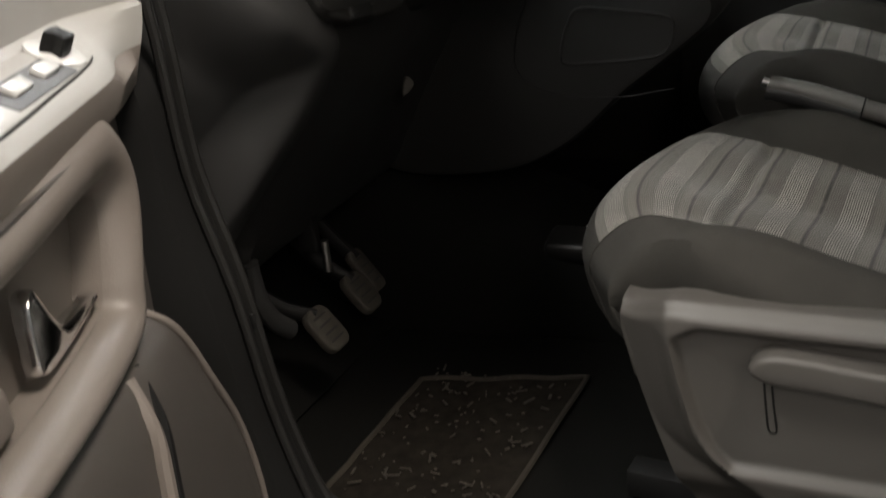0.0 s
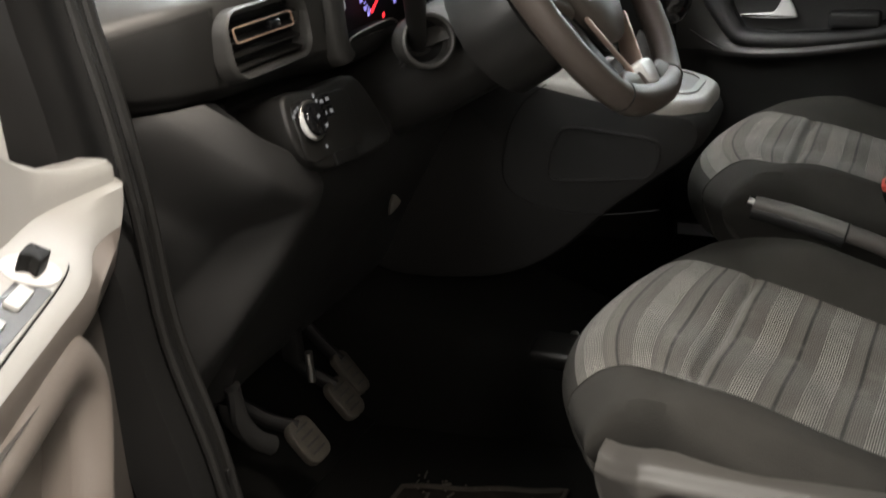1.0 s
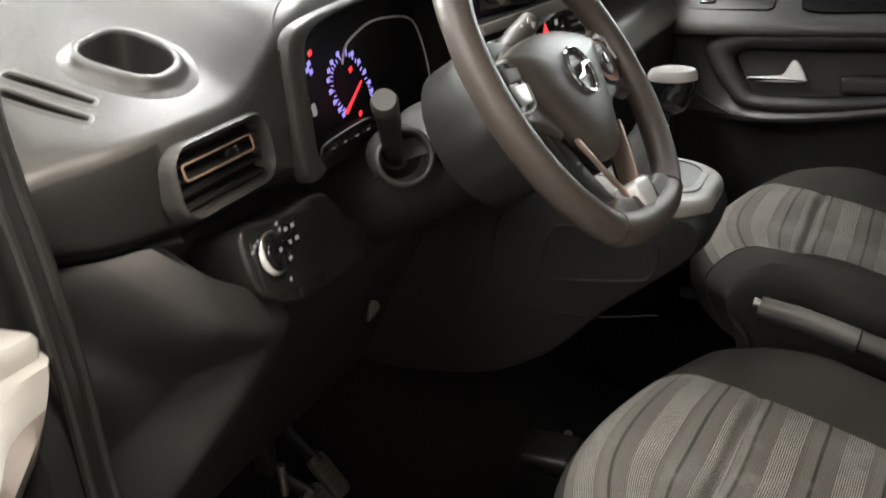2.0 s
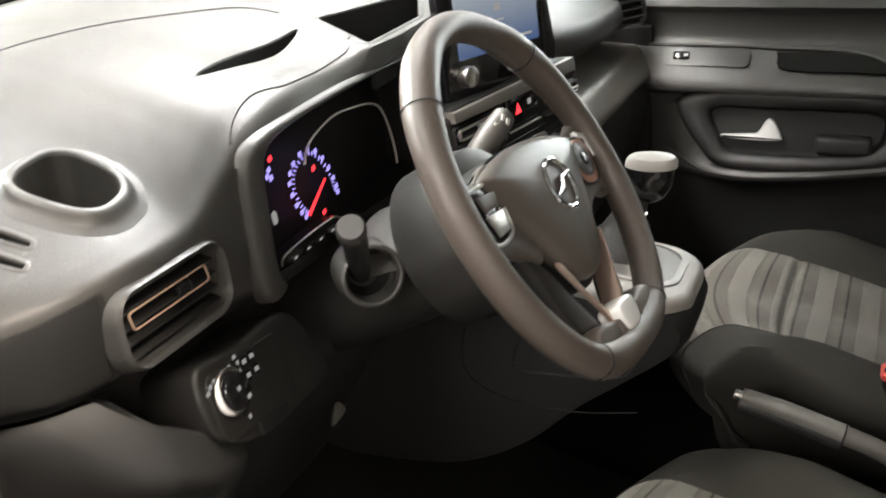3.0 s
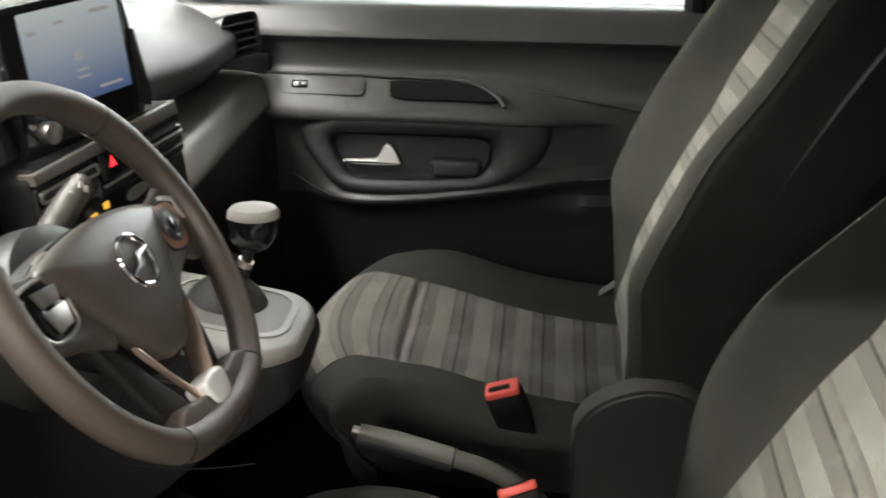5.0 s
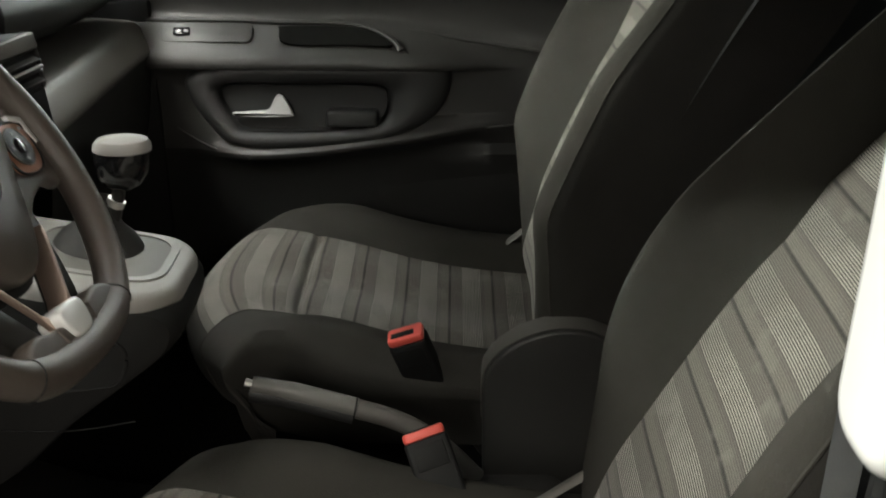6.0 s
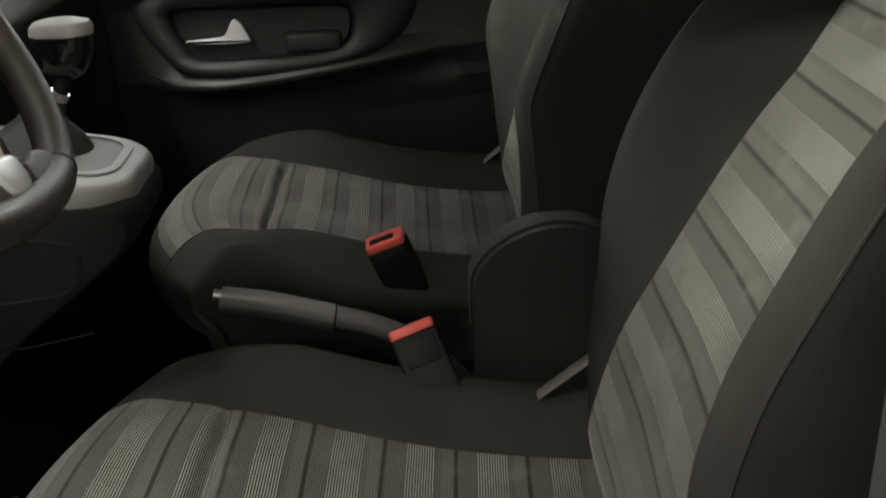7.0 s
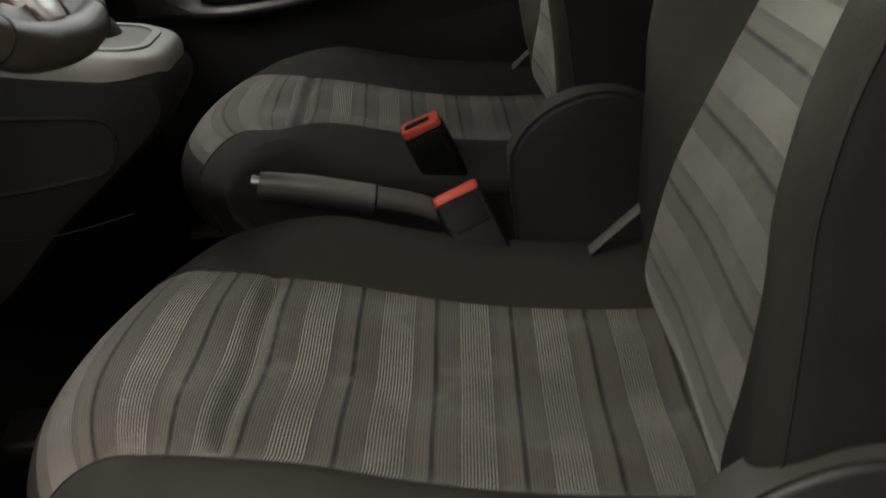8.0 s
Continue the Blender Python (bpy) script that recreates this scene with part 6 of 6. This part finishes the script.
    # switches on the ledge
    SLOPE = Matrix(((1, 0, 0, 0), (0, -0.644, 0.765, 0), (0, 0.765, 0.644, 0), (0, 0, 0, 1)))
    if driver:
        f = Matrix.Translation((0.40, -0.026, 1.1325)) @ Matrix(((1, 0, 0, 0), (0, -0.894, 0.447, 0), (0, 0.447, 0.894, 0), (0, 0, 0, 1)))
        edge = spline([(-0.05, 0.022), (-0.085, 0.014), (-0.094, 0.0), (-0.084, -0.014), (0.0, -0.019), (0.16, -0.019), (0.165, 0.02), (0.05, 0.024)], 5, True)
        plate = put("switch_plate", prism(edge, 0.003, f, 0.0015, 2, back=0.006), LEDGE, panel, "switch plate, lightened as if strongly lit")
        put("plate_gap", tube([f @ Vector((x, y, 0.0005)) for x, y in edge], 0.0012, 6, True), BLACK, plate)
        put("mirror_dial", disc(0.022, 0.003, f @ pose(-0.060, 0.006, 0.002), 28, 0.0012), SILVER, plate)
        put("mirror_knob", prism(spline([(-0.010, -0.008), (0.010, -0.008), (0.0075, 0.0), (0.011, 0.008), (-0.011, 0.008), (-0.0075, 0.0)], 4, True), 0.016, f @ pose(-0.060, 0.006, 0.004), 0.002), BLACK, plate, "black mirror adjuster knob")
        put("switch_well", prism(rrect(0.11, 0.026, 0.004), 0.0038, f @ pose(0.012, -0.004, 0)), DASH, plate)
        for x in (-0.016, 0.034):
            put("window_switch", block(0.030, 0.012, 0.006, f @ pose(x, -0.002, 0.005, 8), 0.002), SILVER, plate, "bright window switch")
        put("mirror_sail", block(0.12, 0.02, 0.26, Matrix.Translation((0.045, -0.090, 1.29)), 0.006, 2), DOORCARD, panel, "dark mirror corner cover")
        pocket = []
        for z, w0 in ((0.935, -0.04), (0.925, -0.01), (0.90, 0.008), (0.84, 0.018), (0.76, 0.024), (0.66, 0.026), (0.54, 0.02), (0.50, -0.03)):
            lead = 0.222 + 0.085 * smoothstep(0.68, 0.92, z) + 0.02 * smoothstep(0.88, 0.935, z)
            pocket.append([(lead - 0.010, -0.05, z), (lead - 0.002, w0 - 0.02, z), (lead + 0.008, w0 - 0.004, z), (lead + 0.03, w0, z), (lead + 0.07, w0 + 0.002, z), (0.50, w0 - 0.004, z), (0.7, w0 - 0.01, z), (0.95, -0.045, z)])
        fine = [spline(c, 4) for c in zip(*pocket)]
        pk = put("door_pocket", sheet([list(r) for r in zip(*[spline(r, 3) for r in zip(*fine)])]), DOORCARD, panel, "bulging door pocket")
        put("pocket_edge", tube([Vector(q) + Vector((0.004, 0.004, 0)) for q in fine[2][3:-4]], 0.0035, 8), ARMREST, pk, "pale edge of the pocket")
        for dx, r, mt in ((0.0, 0.0065, ARMREST), (-0.020, 0.007, BLACK)):
            line = [Vector(q) for q in spline([(0.418 + dx + 0.40 * (0.94 - z), w - 0.002 if mt is BLACK else w + 0.001, z) for z, w in ((0.915, -0.004), (0.88, 0.012), (0.84, 0.018), (0.76, 0.024), (0.66, 0.026), (0.54, 0.02))], 5)]
            put("pocket_rib", tube(line, r, 8), mt, pk)
    else:
        f = Matrix.Translation((0.345, -0.030, 1.142)) @ SLOPE
        plate = put("switch_plate", prism(rrect(0.17, 0.04, 0.012), 0.003, f, 0.001, 2, back=0.01), DASH, panel, "long switch plate")
        put("window_switch", block(0.032, 0.016, 0.008, f @ pose(-0.045, 0, 0.004), 0.003), GLOSS, plate)
        put("switch_mark", block(0.008, 0.006, 0.001, f @ pose(-0.036, 0.0, 0.0086), 0), INK, plate)
        # Raised plate in dull black, painting the darkness of a sunk tray.
        put("ledge_tray", prism(spline([(-0.095, 0.012), (-0.085, 0.018), (0.02, 0.018), (0.07, 0.012), (0.10, -0.006), (0.112, -0.02), (0.04, -0.02), (-0.08, -0.018)], 4, True), 0.0055, Matrix.Translation((0.575, -0.028, 1.137)) @ SLOPE, 0, back=0.01), CARPET, panel, "black patch for the shade in the ledge's grip tray")
        put("tray_rim", tube(spline([(0.46, -0.047, 1.160), (0.57, -0.046, 1.159), (0.62, -0.044, 1.155), (0.66, -0.036, 1.146), (0.69, -0.024, 1.131), (0.705, -0.012, 1.116)], 5), 0.005, 8), DASH, panel)
        belt = spline([(0.10, -0.040, 1.166), (0.181, -0.044, 1.162), (0.376, -0.047, 1.163), (0.544, -0.050, 1.155), (0.712, -0.051, 1.145), (0.823, -0.050, 1.128), (0.978, -0.049, 1.104), (1.06, -0.049, 1.09)], 6)
        put("belt_crease", tube(belt, 0.0045, 8), DASH, panel, "raised belt line across the door")
        for line in ([(0.274, 0.955), (0.366, 0.906), (0.485, 0.912), (0.776, 0.945), (0.923, 0.963), (1.06, 0.975)], [(0.40, 0.822), (0.484, 0.828), (0.722, 0.844), (0.93, 0.866), (1.06, 0.88)]):
            put("panel_seam", tube([(a, -0.0445 + 0.012 * smoothstep(0.5, 0.3, a) * (b > 0.9), b) for a, b in spline(line, 6)], 0.0022, 6), DASH, panel)
        put("lower_pocket", sheet([[(a - 0.5 * (z - 0.85), w, z + 0.11 * (a - 0.66)) for a, w in ((0.60, -0.052), (0.64, -0.042), (0.70, -0.038), (0.9, -0.036), (1.06, -0.040))] for z in (0.838, 0.82, 0.75, 0.6, 0.5)]), KNEE, panel, "door pocket")
        put("mirror_sail", block(0.16, 0.03, 0.075, Matrix.Translation((0.155, -0.075, 1.335)), 0.012, 3), BLACK, panel, "black mirror corner cover")
        put("window_frame", tube([(1.06, -0.09, 1.30), (1.05, -0.06, 1.5), (1.02, -0.02, 1.72)], 0.022, 8), BLACK, panel, "black window frame")
        pane = put("window_pane", block(1.0, 0.004, 0.42, Matrix.Translation((0.55, -0.085, 1.52)), 0), GLASS, panel, "clear side window")
        pane.visible_shadow = False
    put("door_skin", block(1.1, 0.05, 0.88, Matrix.Translation((0.55, -0.128, 0.86)), 0.02, 3), PAINT, panel, "white painted outer door skin")
    return ob


HINGE_D = Vector((-0.906, -0.422, 0))
INWARD = Vector((0.422, -0.906, 0))
at = HINGE_D * 0.441 + INWARD * -0.765
DRIVER = Matrix(((HINGE_D.x, INWARD.x, 0, at.x), (HINGE_D.y, INWARD.y, 0, at.y), (0, 0, 1, -0.012), (0, 0, 0, 1)))
PASSENGER = Matrix(((0, -1, 0, 0.69), (-1, 0, 0, 0.56), (0, 0, 1, 0), (0, 0, 0, 1)))
car_door(DRIVER, True, "driver's door, swung wide open, its armrest and switches lightened as if lit")
car_door(PASSENGER, False, "passenger door, shut, in charcoal plastic with chrome handle")
